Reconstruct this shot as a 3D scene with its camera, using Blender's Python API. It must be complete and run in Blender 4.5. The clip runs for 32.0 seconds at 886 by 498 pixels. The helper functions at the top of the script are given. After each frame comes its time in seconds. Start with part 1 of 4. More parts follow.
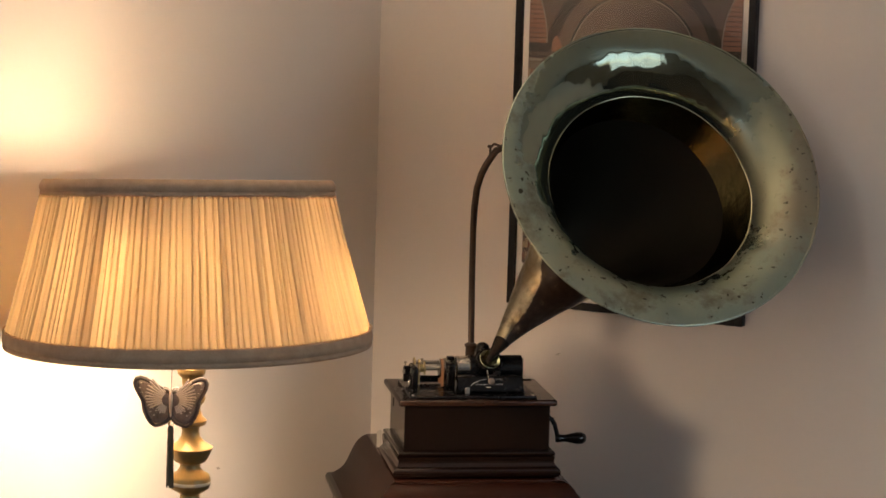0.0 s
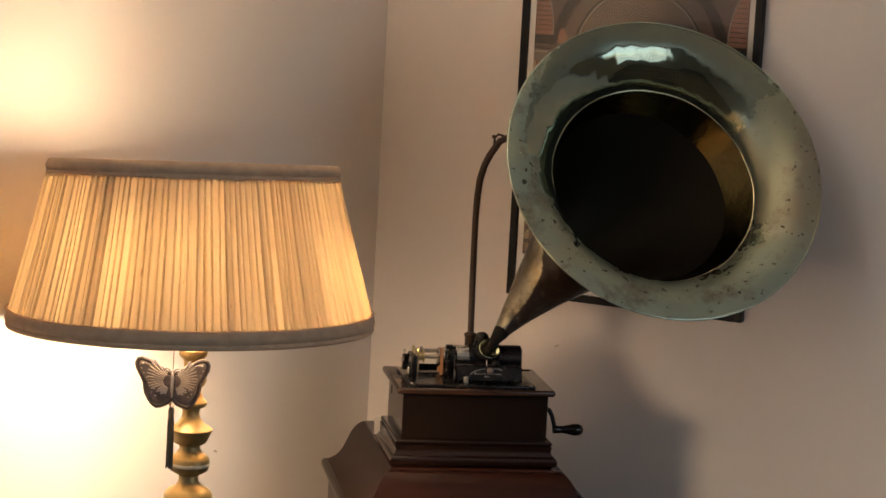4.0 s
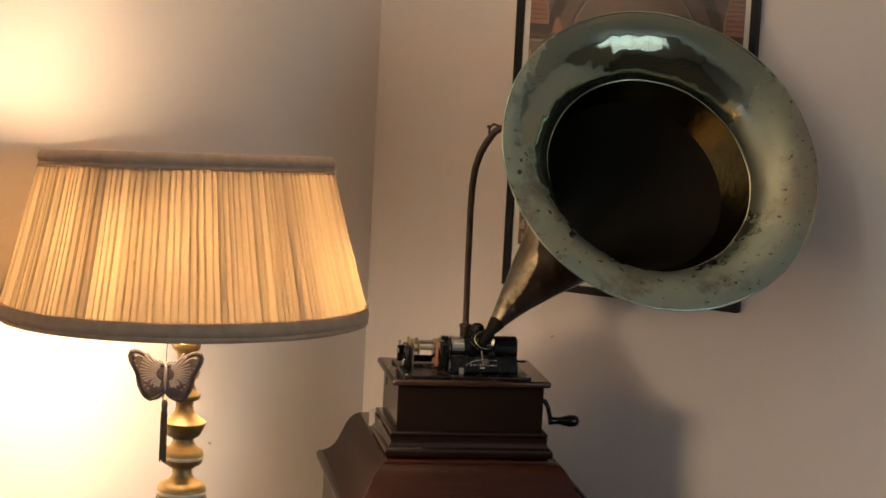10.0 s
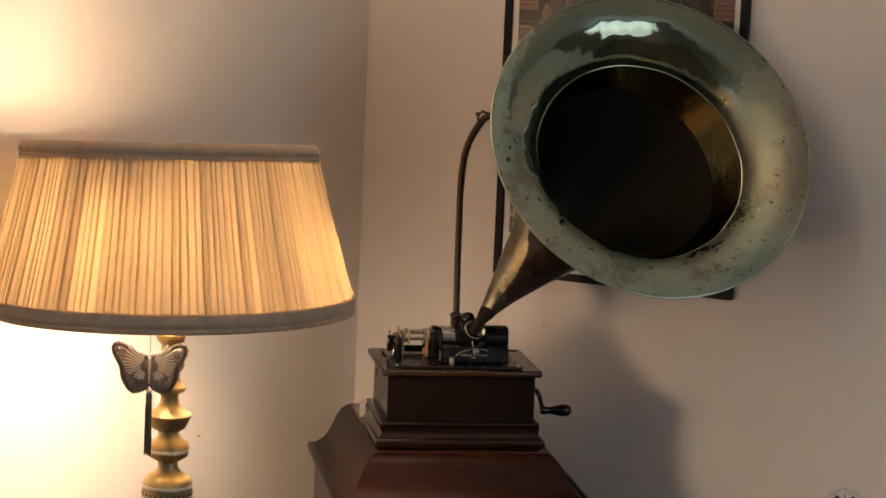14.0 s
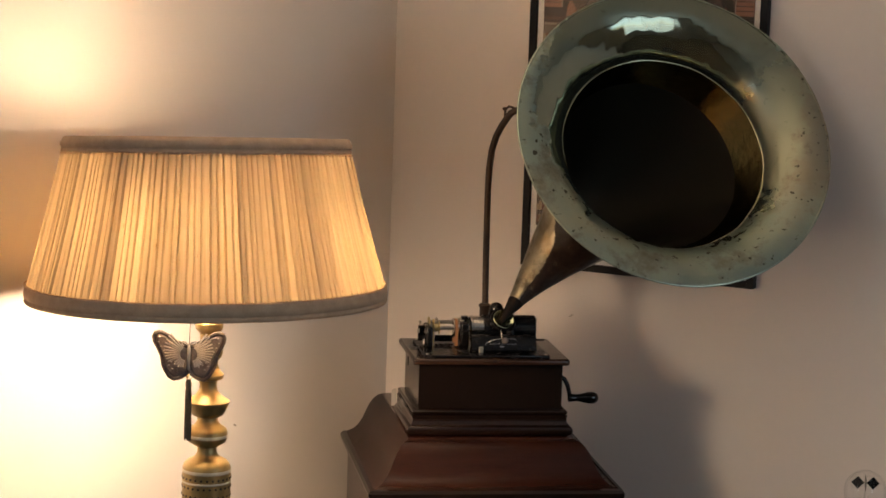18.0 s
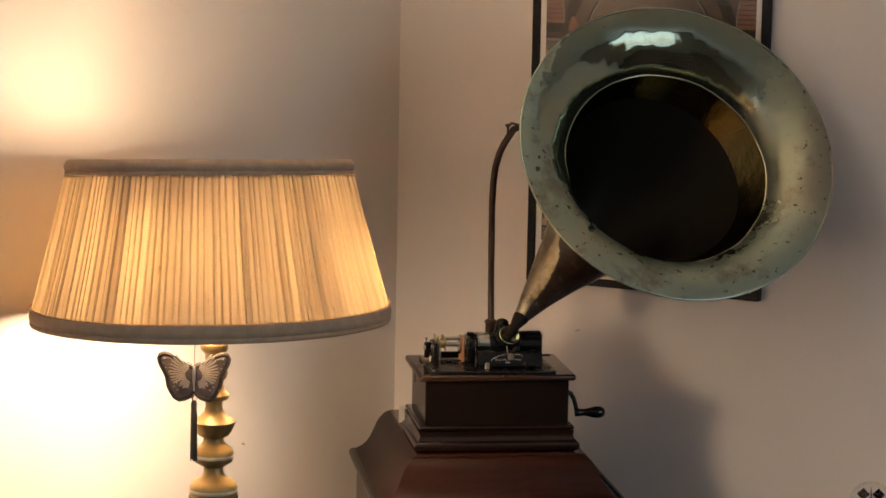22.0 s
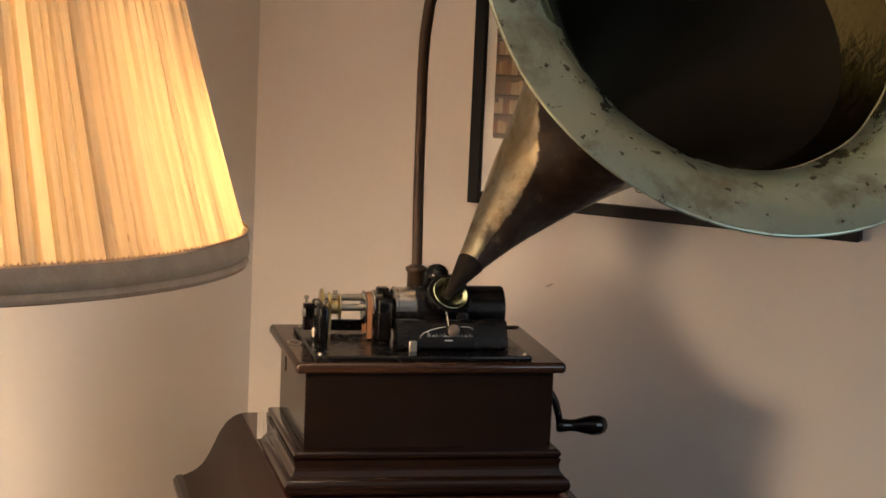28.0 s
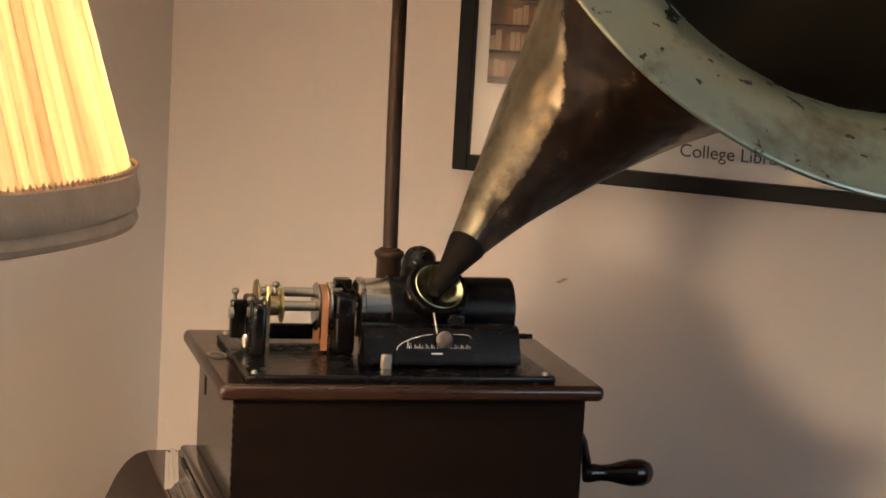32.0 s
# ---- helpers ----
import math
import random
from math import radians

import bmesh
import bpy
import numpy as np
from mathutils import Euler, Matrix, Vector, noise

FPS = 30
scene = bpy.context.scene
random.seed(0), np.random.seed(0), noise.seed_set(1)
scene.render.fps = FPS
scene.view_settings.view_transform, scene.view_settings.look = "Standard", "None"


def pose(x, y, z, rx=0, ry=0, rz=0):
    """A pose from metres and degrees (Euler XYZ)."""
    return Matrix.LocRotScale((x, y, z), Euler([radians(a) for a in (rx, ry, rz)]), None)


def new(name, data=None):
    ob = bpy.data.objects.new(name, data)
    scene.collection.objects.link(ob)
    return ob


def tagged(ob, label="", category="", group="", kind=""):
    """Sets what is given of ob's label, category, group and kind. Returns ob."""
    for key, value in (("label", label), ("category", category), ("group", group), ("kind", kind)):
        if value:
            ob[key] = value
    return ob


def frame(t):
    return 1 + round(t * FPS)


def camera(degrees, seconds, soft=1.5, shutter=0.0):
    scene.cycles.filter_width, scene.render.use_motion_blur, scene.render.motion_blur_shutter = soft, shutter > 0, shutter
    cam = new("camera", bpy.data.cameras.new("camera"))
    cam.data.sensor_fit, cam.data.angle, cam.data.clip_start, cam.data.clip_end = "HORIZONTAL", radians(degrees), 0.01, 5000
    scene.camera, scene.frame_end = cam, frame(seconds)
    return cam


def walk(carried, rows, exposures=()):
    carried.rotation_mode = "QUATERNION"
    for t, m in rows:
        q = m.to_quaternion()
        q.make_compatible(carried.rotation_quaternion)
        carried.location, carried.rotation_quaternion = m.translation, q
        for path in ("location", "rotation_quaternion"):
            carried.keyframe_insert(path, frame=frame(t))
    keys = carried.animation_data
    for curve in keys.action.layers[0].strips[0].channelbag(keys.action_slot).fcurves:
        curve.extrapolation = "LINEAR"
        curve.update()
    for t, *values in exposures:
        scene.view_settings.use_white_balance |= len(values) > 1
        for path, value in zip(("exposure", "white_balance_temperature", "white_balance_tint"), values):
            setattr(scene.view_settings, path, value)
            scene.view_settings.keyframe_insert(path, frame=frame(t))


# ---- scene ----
cam = camera(22.0, 32.0, soft=1.6)

# seconds, x, y, z, yaw, pitch, roll (degrees)
PATH = [
    (0, 2.5005, -4.5621, 1.7574, 27.010, -7.338, 1.659),
    (0.5, 2.4982, -4.5558, 1.7533, 27.088, -7.358, 1.696),
    (1, 2.5017, -4.5573, 1.7586, 27.109, -7.471, 1.760),
    (1.5, 2.5005, -4.5594, 1.7607, 27.087, -7.567, 1.871),
    (2, 2.5008, -4.5624, 1.7566, 27.084, -7.549, 2.132),
    (2.5, 2.5053, -4.5730, 1.7510, 27.060, -7.485, 2.445),
    (3, 2.5013, -4.5801, 1.7488, 26.907, -7.502, 2.661),
    (3.5, 2.4887, -4.5811, 1.7496, 26.798, -7.486, 2.882),
    (5.5, 2.4846, -4.5812, 1.7512, 26.928, -7.611, 3.307),
    (6, 2.4791, -4.5848, 1.7541, 26.891, -7.690, 3.162),
    (6.5, 2.4957, -4.5776, 1.7434, 27.117, -7.590, 2.768),
    (7, 2.4889, -4.5768, 1.7502, 27.006, -7.625, 2.712),
    (7.5, 2.4911, -4.5823, 1.7603, 26.799, -7.641, 2.938),
    (8, 2.4819, -4.5706, 1.7584, 26.630, -7.644, 3.063),
    (8.5, 2.4891, -4.5685, 1.7495, 26.678, -7.566, 2.989),
    (9, 2.4941, -4.5596, 1.7456, 26.737, -7.598, 2.925),
    (9.5, 2.4820, -4.5549, 1.7511, 26.663, -7.740, 2.987),
    (10, 2.4778, -4.5572, 1.7518, 26.685, -7.804, 2.950),
    (10.5, 2.4851, -4.5516, 1.7510, 26.870, -7.826, 2.879),
    (11, 2.4828, -4.5335, 1.7414, 26.979, -7.841, 2.763),
    (11.5, 2.4730, -4.5283, 1.7431, 26.922, -7.928, 2.670),
    (12, 2.4857, -4.5131, 1.7454, 27.077, -8.009, 2.733),
    (12.5, 2.4859, -4.5113, 1.7457, 27.037, -8.057, 2.653),
    (13, 2.4809, -4.5000, 1.7411, 26.871, -8.019, 2.494),
    (13.5, 2.4857, -4.5030, 1.7418, 26.845, -8.002, 2.518),
    (14, 2.4848, -4.5060, 1.7438, 26.764, -8.044, 2.457),
    (14.5, 2.4824, -4.5154, 1.7406, 26.697, -8.017, 2.566),
    (16.5, 2.5029, -4.5571, 1.7496, 26.781, -7.905, 2.242),
    (17, 2.5218, -4.5902, 1.7457, 26.868, -7.813, 2.068),
    (17.5, 2.5334, -4.5986, 1.7459, 27.168, -7.926, 2.000),
    (18, 2.5331, -4.6156, 1.7376, 27.410, -8.001, 1.937),
    (18.5, 2.5352, -4.6090, 1.7341, 27.644, -7.957, 1.863),
    (19, 2.5399, -4.5995, 1.7485, 27.685, -7.969, 1.539),
    (19.5, 2.5522, -4.5874, 1.7444, 27.778, -7.782, 1.009),
    (20, 2.5630, -4.5712, 1.7523, 27.934, -7.835, 0.723),
    (20.5, 2.5508, -4.5786, 1.7514, 27.764, -7.881, 0.842),
    (21, 2.5643, -4.5984, 1.7513, 27.901, -7.861, 1.092),
    (21.5, 2.5631, -4.6198, 1.7628, 27.818, -7.900, 1.165),
    (22, 2.5620, -4.6178, 1.7525, 27.841, -7.730, 1.112),
    (22.5, 2.5449, -4.6105, 1.7545, 27.705, -7.806, 0.889),
    (23, 2.5384, -4.6009, 1.7576, 27.512, -7.733, 0.564),
    (23.5, 2.5426, -4.5966, 1.7588, 27.244, -7.659, 0.107),
    (24, 2.5166, -4.5868, 1.7633, 26.693, -7.501, -0.555),
    (24.5, 2.5134, -4.5826, 1.7753, 26.410, -7.794, -0.486),
    (26.5, 2.0446, -3.6891, 1.6361, 25.328, -8.619, 1.050),
    (27, 1.8448, -3.3334, 1.5245, 24.768, -8.353, 1.577),
    (27.5, 1.6956, -3.1028, 1.4685, 24.041, -8.596, 2.168),
    (28, 1.5788, -2.8692, 1.4120, 23.990, -8.900, 2.509),
    (28.5, 1.4472, -2.6266, 1.3555, 23.410, -9.123, 2.924),
    (29, 1.3283, -2.4039, 1.3061, 22.678, -9.097, 3.620),
    (29.5, 1.2453, -2.2326, 1.2687, 22.408, -9.073, 3.931),
    (30, 1.2096, -2.1668, 1.2521, 22.251, -9.125, 3.942),
    (30.5, 1.2106, -2.1656, 1.2515, 22.199, -9.177, 3.834),
    (31, 1.2109, -2.1637, 1.2513, 22.058, -8.719, 3.616),
    (31.5, 1.2110, -2.1607, 1.2525, 22.170, -8.565, 3.349),
    (32, 1.2108, -2.1549, 1.2506, 22.263, -8.472, 3.194),
]


def aim(x, y, z, yaw, pitch, roll):
    """A camera pose: yaw to the left of +y, pitch up, then roll about its own axis."""
    return pose(x, y, z, 90 + pitch, 0, yaw) @ pose(0, 0, 0, 0, 0, roll)


walk(cam, [(t, aim(*p)) for t, *p in PATH], [(0.0, 0.13), (24.5, 0.11), (26.5, 0.28), (29.5, 0.62), (32.0, 0.62)])
scene.view_settings.exposure = 0.0

# ---- light ----
XW, YW = -0.049, 0.09            # the two walls of the corner
XE, YE, ZC = 4.3, -6.4, 2.55     # the far walls and the ceiling
LAMP = Vector((0.315, -1.247, 0.0))

world = bpy.data.worlds.new("sky")
scene.world = world
world.use_nodes = True
wn = world.node_tree.nodes
sky = wn.new("ShaderNodeTexSky")
sky.sky_type, sky.sun_disc = "NISHITA", False
sky.sun_elevation, sky.sun_rotation = radians(35), radians(60)
wn["Background"].inputs["Strength"].default_value = 0.12
world.node_tree.links.new(sky.outputs[0], wn["Background"].inputs["Color"])


def lamp(name, kind, energy, color, m):
    data = bpy.data.lights.new(name, kind)
    data.energy, data.color = energy, color
    ob = new(name, data)
    ob.matrix_world = m
    return data


# cool fill from an added, unseen window; tuned for the walls' brightness
day = lamp("added_fill_light", "AREA", 16.5, (0.72, 0.86, 1.0), pose(XW + 0.03, -3.75, 1.55, 0, -90, 0))
day.shape, day.size, day.size_y = "RECTANGLE", 1.25, 1.5
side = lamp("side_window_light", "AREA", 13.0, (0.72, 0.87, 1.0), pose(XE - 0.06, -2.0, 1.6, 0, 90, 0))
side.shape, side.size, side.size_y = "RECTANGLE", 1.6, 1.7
# unseen bulbs placed for the light they throw: one hangs at the back under a small added cap, one candle stands high,
# one hangs low on the far side, one shines up out of a deep added cup to fill by the ceiling, one hangs at the front
# under a cap
BULBS = ((LAMP.x + 0.110, LAMP.y + 0.150, 1.190), (LAMP.x + 0.030, LAMP.y + 0.130, 1.320), (LAMP.x - 0.020, LAMP.y + 0.110, 1.095), (LAMP.x + 0.080, LAMP.y + 0.045, 1.150), (LAMP.x + 0.015, LAMP.y - 0.115, 1.215))
for place, watts, size in zip(BULBS, (14.0, 3.6, 21.0, 160.0, 9.0), (0.03, 0.016, 0.075, 0.012, 0.05)):
    glow = lamp("bulb_light", "POINT", watts, (1.0, 0.742, 0.488), pose(*place))
    glow.shadow_soft_size = size

# ---- materials ----
def node_mat(name):
    m = bpy.data.materials.new(name)
    m.use_nodes = True
    return m, m.node_tree.nodes, m.node_tree.links, m.node_tree.nodes["Principled BSDF"]


def noise_node(n, l, scale, detail=4.0, rough=0.6, stretch=None, w=0.0):
    tc = n.new("ShaderNodeTexCoord")
    mp = n.new("ShaderNodeMapping")
    l.new(tc.outputs["Object"], mp.inputs[0])
    if stretch:
        mp.inputs["Scale"].default_value = stretch
    mp.inputs["Location"].default_value = (w, w * 0.7, w * 0.3)
    t = n.new("ShaderNodeTexNoise")
    t.inputs["Scale"].default_value, t.inputs["Detail"].default_value, t.inputs["Roughness"].default_value = scale, detail, rough
    l.new(mp.outputs[0], t.inputs["Vector"])
    return t.outputs["Fac"]


def ramp(n, l, fac, stops):
    r = n.new("ShaderNodeValToRGB")
    while len(r.color_ramp.elements) < len(stops):
        r.color_ramp.elements.new(0.5)
    for e, (p, c) in zip(r.color_ramp.elements, stops):
        e.position, e.color = p, (*c, 1) if len(c) == 3 else c
    l.new(fac, r.inputs[0])
    return r.outputs[0]


def mix(n, l, fac, a, b, mode="MIX"):
    x = n.new("ShaderNodeMix")
    x.data_type, x.blend_type = "RGBA", mode
    for sock, v in ((x.inputs[0], fac), (x.inputs[6], a), (x.inputs[7], b)):
        if isinstance(v, (int, float)):
            sock.default_value = v
        elif isinstance(v, tuple):
            sock.default_value = (*v, 1)
        else:
            l.new(v, sock)
    return x.outputs[2]


def bump(n, l, bsdf, fac, strength, distance=0.002):
    b = n.new("ShaderNodeBump")
    b.inputs["Strength"].default_value, b.inputs["Distance"].default_value = strength, distance
    l.new(fac, b.inputs["Height"])
    l.new(b.outputs[0], bsdf.inputs["Normal"])
    return b


def surface(name, a, b, scale, rough=(0.4, 0.6), metal=0.0, stretch=None, fine=None, bumps=0.15, dist=0.001, coat=0.0, spec=0.5):
    """A surface that wanders between two colours, with finer grain in its gloss and relief."""
    m, n, l, p = node_mat(name)
    big = noise_node(n, l, scale, 5, 0.6, stretch)
    small = noise_node(n, l, fine or scale * 9, 6, 0.65, stretch, 3.1)
    c1 = ramp(n, l, big, [(0.3, a), (0.7, b)])
    l.new(mix(n, l, 0.35, c1, ramp(n, l, small, [(0.3, a), (0.7, b)])), p.inputs["Base Color"])
    r = ramp(n, l, small, [(0.25, (rough[0],) * 3), (0.75, (rough[1],) * 3)])
    l.new(r, p.inputs["Roughness"])
    p.inputs["Metallic"].default_value = metal
    p.inputs["Coat Weight"].default_value = coat
    p.inputs["Coat Roughness"].default_value = 0.15
    p.inputs["Specular IOR Level"].default_value = spec
    if bumps:
        bump(n, l, p, small, bumps, dist)
    return m


WALL = surface("wall_paint", (0.70, 0.635, 0.59), (0.735, 0.67, 0.625), 1.3, (0.5, 0.62), fine=95, bumps=0.10, dist=0.0006)
ROOMWALL = surface("far_wall_paint", (0.24, 0.205, 0.17), (0.28, 0.24, 0.20), 1.3, (0.5, 0.65), fine=80, bumps=0.1)
CEIL = surface("ceiling_paint", (0.78, 0.77, 0.75), (0.8, 0.79, 0.77), 1.0, (0.7, 0.8), fine=60, bumps=0.05)
FLOOR = surface("dark_carpet", (0.035, 0.024, 0.018), (0.06, 0.042, 0.03), 3.0, (0.85, 0.95), fine=120, bumps=0.3, spec=0.1)
DARKWOOD = surface("dark_walnut", (0.0045, 0.0030, 0.0025), (0.011, 0.0066, 0.0050), 7, (0.08, 0.20), stretch=(0.6, 3, 6), fine=70, bumps=0.04, dist=0.0003, spec=0.5)
MOULD = surface("polished_moulding", (0.0045, 0.0024, 0.0019), (0.013, 0.006, 0.0042), 9, (0.06, 0.15), stretch=(0.6, 3, 6), fine=70, bumps=0.08, dist=0.0006, spec=0.6)
LIDWOOD = surface("worn_lid_wood", (0.014, 0.0068, 0.0048), (0.042, 0.020, 0.013), 9, (0.10, 0.24), stretch=(0.6, 3, 6), fine=70, bumps=0.06, dist=0.0004, spec=0.5)
MAHOG = surface("red_mahogany", (0.026, 0.0092, 0.0062), (0.050, 0.0175, 0.0115), 5, (0.14, 0.24), stretch=(0.6, 3, 6), fine=60, bumps=0.02, dist=0.0002, spec=0.5)
BLACK = surface("black_japan", (0.0025, 0.0025, 0.003), (0.006, 0.0055, 0.006), 30, (0.18, 0.32), fine=60, bumps=0, spec=0.3)
WAX = surface("black_wax", (0.004, 0.0042, 0.005), (0.007, 0.007, 0.0085), 30, (0.20, 0.28), fine=260, bumps=0.02, spec=0.35)
NICKEL = surface("nickel", (0.52, 0.50, 0.46), (0.62, 0.60, 0.56), 40, (0.12, 0.30), metal=1.0, bumps=0.05)
STEEL = surface("worn_steel", (0.30, 0.28, 0.25), (0.45, 0.42, 0.37), 60, (0.25, 0.5), metal=1.0)
BRASSY = surface("small_brass", (0.48, 0.38, 0.18), (0.58, 0.48, 0.26), 60, (0.22, 0.45), metal=1.0)
POLE = surface("rusty_brown_rod", (0.040, 0.026, 0.021), (0.080, 0.052, 0.039), 25, (0.35, 0.6), metal=0.6)
BELT = surface("leather_belt", (0.22, 0.095, 0.04), (0.30, 0.14, 0.065), 60, (0.5, 0.7))
LAMPBRASS = surface("lamp_brass", (0.30, 0.20, 0.075), (0.42, 0.30, 0.125), 9, (0.30, 0.48), metal=0.55, fine=120, bumps=0.06)
GROOVE = surface("lamp_cream_band", (0.55, 0.49, 0.36), (0.64, 0.58, 0.44), 30, (0.4, 0.6))
TRIM = surface("trim_velvet", (0.40, 0.265, 0.17), (0.54, 0.38, 0.255), 40, (0.85, 0.95), fine=260, bumps=0.5, dist=0.001)
FRAMEBLACK = surface("black_frame", (0.006, 0.006, 0.0065), (0.012, 0.0115, 0.0115), 20, (0.4, 0.55), spec=0.2)
PAPER = surface("white_paper", (0.74, 0.72, 0.69), (0.79, 0.77, 0.74), 6, (0.7, 0.85), bumps=0.03)
SILVER = surface("filigree_silver", (0.46, 0.41, 0.39), (0.68, 0.63, 0.61), 55, (0.3, 0.5), metal=0.55, fine=160, bumps=0.5, dist=0.001)
PEWTER = surface("dark_filigree", (0.08, 0.062, 0.058), (0.20, 0.165, 0.155), 60, (0.35, 0.5), metal=0.5, fine=200, bumps=0.6, dist=0.001)
WINGS = surface("embossed_wing_foil", (0.15, 0.118, 0.112), (0.34, 0.29, 0.28), 70, (0.3, 0.5), metal=0.5, fine=240, bumps=0.9, dist=0.0015)
TASSEL = surface("tassel_silk", (0.085, 0.072, 0.048), (0.16, 0.13, 0.09), 80, (0.5, 0.7), stretch=(1, 1, 0.1))
RUBBER = surface("dark_rubber", (0.006, 0.0045, 0.004), (0.015, 0.011, 0.009), 60, (0.55, 0.7), spec=0.15)
INK = surface("silver_ink", (0.42, 0.42, 0.44), (0.52, 0.52, 0.54), 90, (0.4, 0.6), bumps=0)
TEXT = surface("grey_print", (0.05, 0.05, 0.05), (0.07, 0.07, 0.07), 90, (0.6, 0.8), bumps=0)
SCUFF = surface("scuff", (0.40, 0.35, 0.30), (0.46, 0.41, 0.36), 60, (0.7, 0.8))


def glass(name, tint=(1, 1, 1), rough=0.0):
    m, n, l, p = node_mat(name)
    p.inputs["Base Color"].default_value = (*tint, 1)
    p.inputs["Transmission Weight"].default_value = 1.0
    p.inputs["Roughness"].default_value = rough
    p.inputs["IOR"].default_value = 1.45
    return m


GLASS = glass("clear_glass")


def thin_pane(name):
    """Flat picture glass: seen through unbent, with a clear gloss."""
    m, n, l, p = node_mat(name)
    t, g, x = n.new("ShaderNodeBsdfTransparent"), n.new("ShaderNodeBsdfGlossy"), n.new("ShaderNodeMixShader")
    f, up, gloss = n.new("ShaderNodeLayerWeight"), n.new("ShaderNodeMath"), n.new("ShaderNodeMath")
    g.inputs["Roughness"].default_value = 0.02
    f.inputs["Blend"].default_value = 0.5
    up.operation, gloss.operation = "POWER", "MULTIPLY_ADD"
    up.inputs[1].default_value = 4.0
    gloss.inputs[1].default_value, gloss.inputs[2].default_value = 0.6, 0.035
    l.new(f.outputs["Facing"], up.inputs[0])
    l.new(up.outputs[0], gloss.inputs[0])
    l.new(gloss.outputs[0], x.inputs[0])
    l.new(t.outputs[0], x.inputs[1])
    l.new(g.outputs[0], x.inputs[2])
    l.new(x.outputs[0], n["Material Output"].inputs[0])
    return m


PANE = thin_pane("picture_glass")


BELL = (0.300, 0.139, 0.461)  # the middle of the polished part, from the horn's foot


STAIN = (0.535, 0.285, 0.420)  # the middle of the brown stain, from the horn's foot


def horn_brass():
    """Old bell brass: pale greenish patina in blotches, dark pits, warm bare brass where it was rubbed, dented skin;
    the polished part's colour is darkened for a mirrored dark room.
    """
    m, n, l, p = node_mat("patinated_brass")
    patches = noise_node(n, l, 5.5, 6, 0.6)
    fine = noise_node(n, l, 38, 6, 0.7, None, 5.0)
    pits = noise_node(n, l, 62, 2, 0.5, None, 2.0)
    smudge = noise_node(n, l, 11, 5, 0.65, None, 9.0)
    base = ramp(n, l, patches, [(0.32, (0.41, 0.43, 0.32)), (0.5, (0.35, 0.42, 0.35)), (0.68, (0.28, 0.375, 0.34))])
    spot, far = n.new("ShaderNodeVectorMath"), n.new("ShaderNodeMath")
    spot.operation, far.operation = "DISTANCE", "MULTIPLY_ADD"
    spot.inputs[1].default_value = STAIN
    l.new(n.new("ShaderNodeTexCoord").outputs["Object"], spot.inputs[0])
    far.inputs[1].default_value = 0.34
    l.new(mix(n, l, 0.4, patches, fine), far.inputs[0])
    l.new(spot.outputs["Value"], far.inputs[2])
    stain = ramp(n, l, far.outputs[0], [(0.27, (0.75,) * 3), (0.40, (0, 0, 0))])
    base = mix(n, l, stain, base, (0.25, 0.20, 0.14))
    base = mix(n, l, ramp(n, l, smudge, [(0.54, (0, 0, 0)), (0.68, (0.6,) * 3)]), base, (0.13, 0.100, 0.065))
    grime = noise_node(n, l, 24, 5, 0.7, None, 13.0)
    base = mix(n, l, ramp(n, l, grime, [(0.57, (0, 0, 0)), (0.70, (0.5,) * 3)]), base, (0.14, 0.105, 0.065))
    base = mix(n, l, ramp(n, l, pits, [(0.665, (0, 0, 0)), (0.70, (0.9,) * 3)]), base, (0.05, 0.045, 0.03))
    l.new(mix(n, l, stain, (0.93,) * 3, (0.55,) * 3), p.inputs["Metallic"])
    tc, away, size = n.new("ShaderNodeTexCoord"), n.new("ShaderNodeVectorMath"), n.new("ShaderNodeVectorMath")
    away.operation, size.operation = "SUBTRACT", "LENGTH"
    away.inputs[1].default_value = BELL
    l.new(tc.outputs["Object"], away.inputs[0])
    l.new(away.outputs[0], size.inputs[0])
    ragged = n.new("ShaderNodeMath")
    ragged.operation = "MULTIPLY_ADD"
    ragged.inputs[1].default_value = 0.22
    l.new(smudge, ragged.inputs[0])
    l.new(size.outputs["Value"], ragged.inputs[2])
    worn = ramp(n, l, ragged.outputs[0], [(0.390, (0, 0, 0)), (0.410, (1, 1, 1))])
    # polished part tinted darker, painting in the dark room it would mirror
    l.new(mix(n, l, worn, mix(n, l, 0.75, base, (0.30, 0.32, 0.23)), base), p.inputs["Base Color"])
    dull = ramp(n, l, mix(n, l, 0.5, fine, smudge), [(0.35, (0.33,) * 3), (0.7, (0.52,) * 3)])
    l.new(mix(n, l, stain, mix(n, l, worn, (0.075, 0.075, 0.075), dull), (0.5, 0.5, 0.5)), p.inputs["Roughness"])
    dents = noise_node(n, l, 11, 2, 0.45, None, 1.0)
    b1 = n.new("ShaderNodeBump")
    b1.inputs["Strength"].default_value, b1.inputs["Distance"].default_value = 0.7, 0.010
    l.new(dents, b1.inputs["Height"])
    b2 = bump(n, l, p, fine, 0.06, 0.001)
    l.new(b1.outputs[0], b2.inputs["Normal"])
    return m


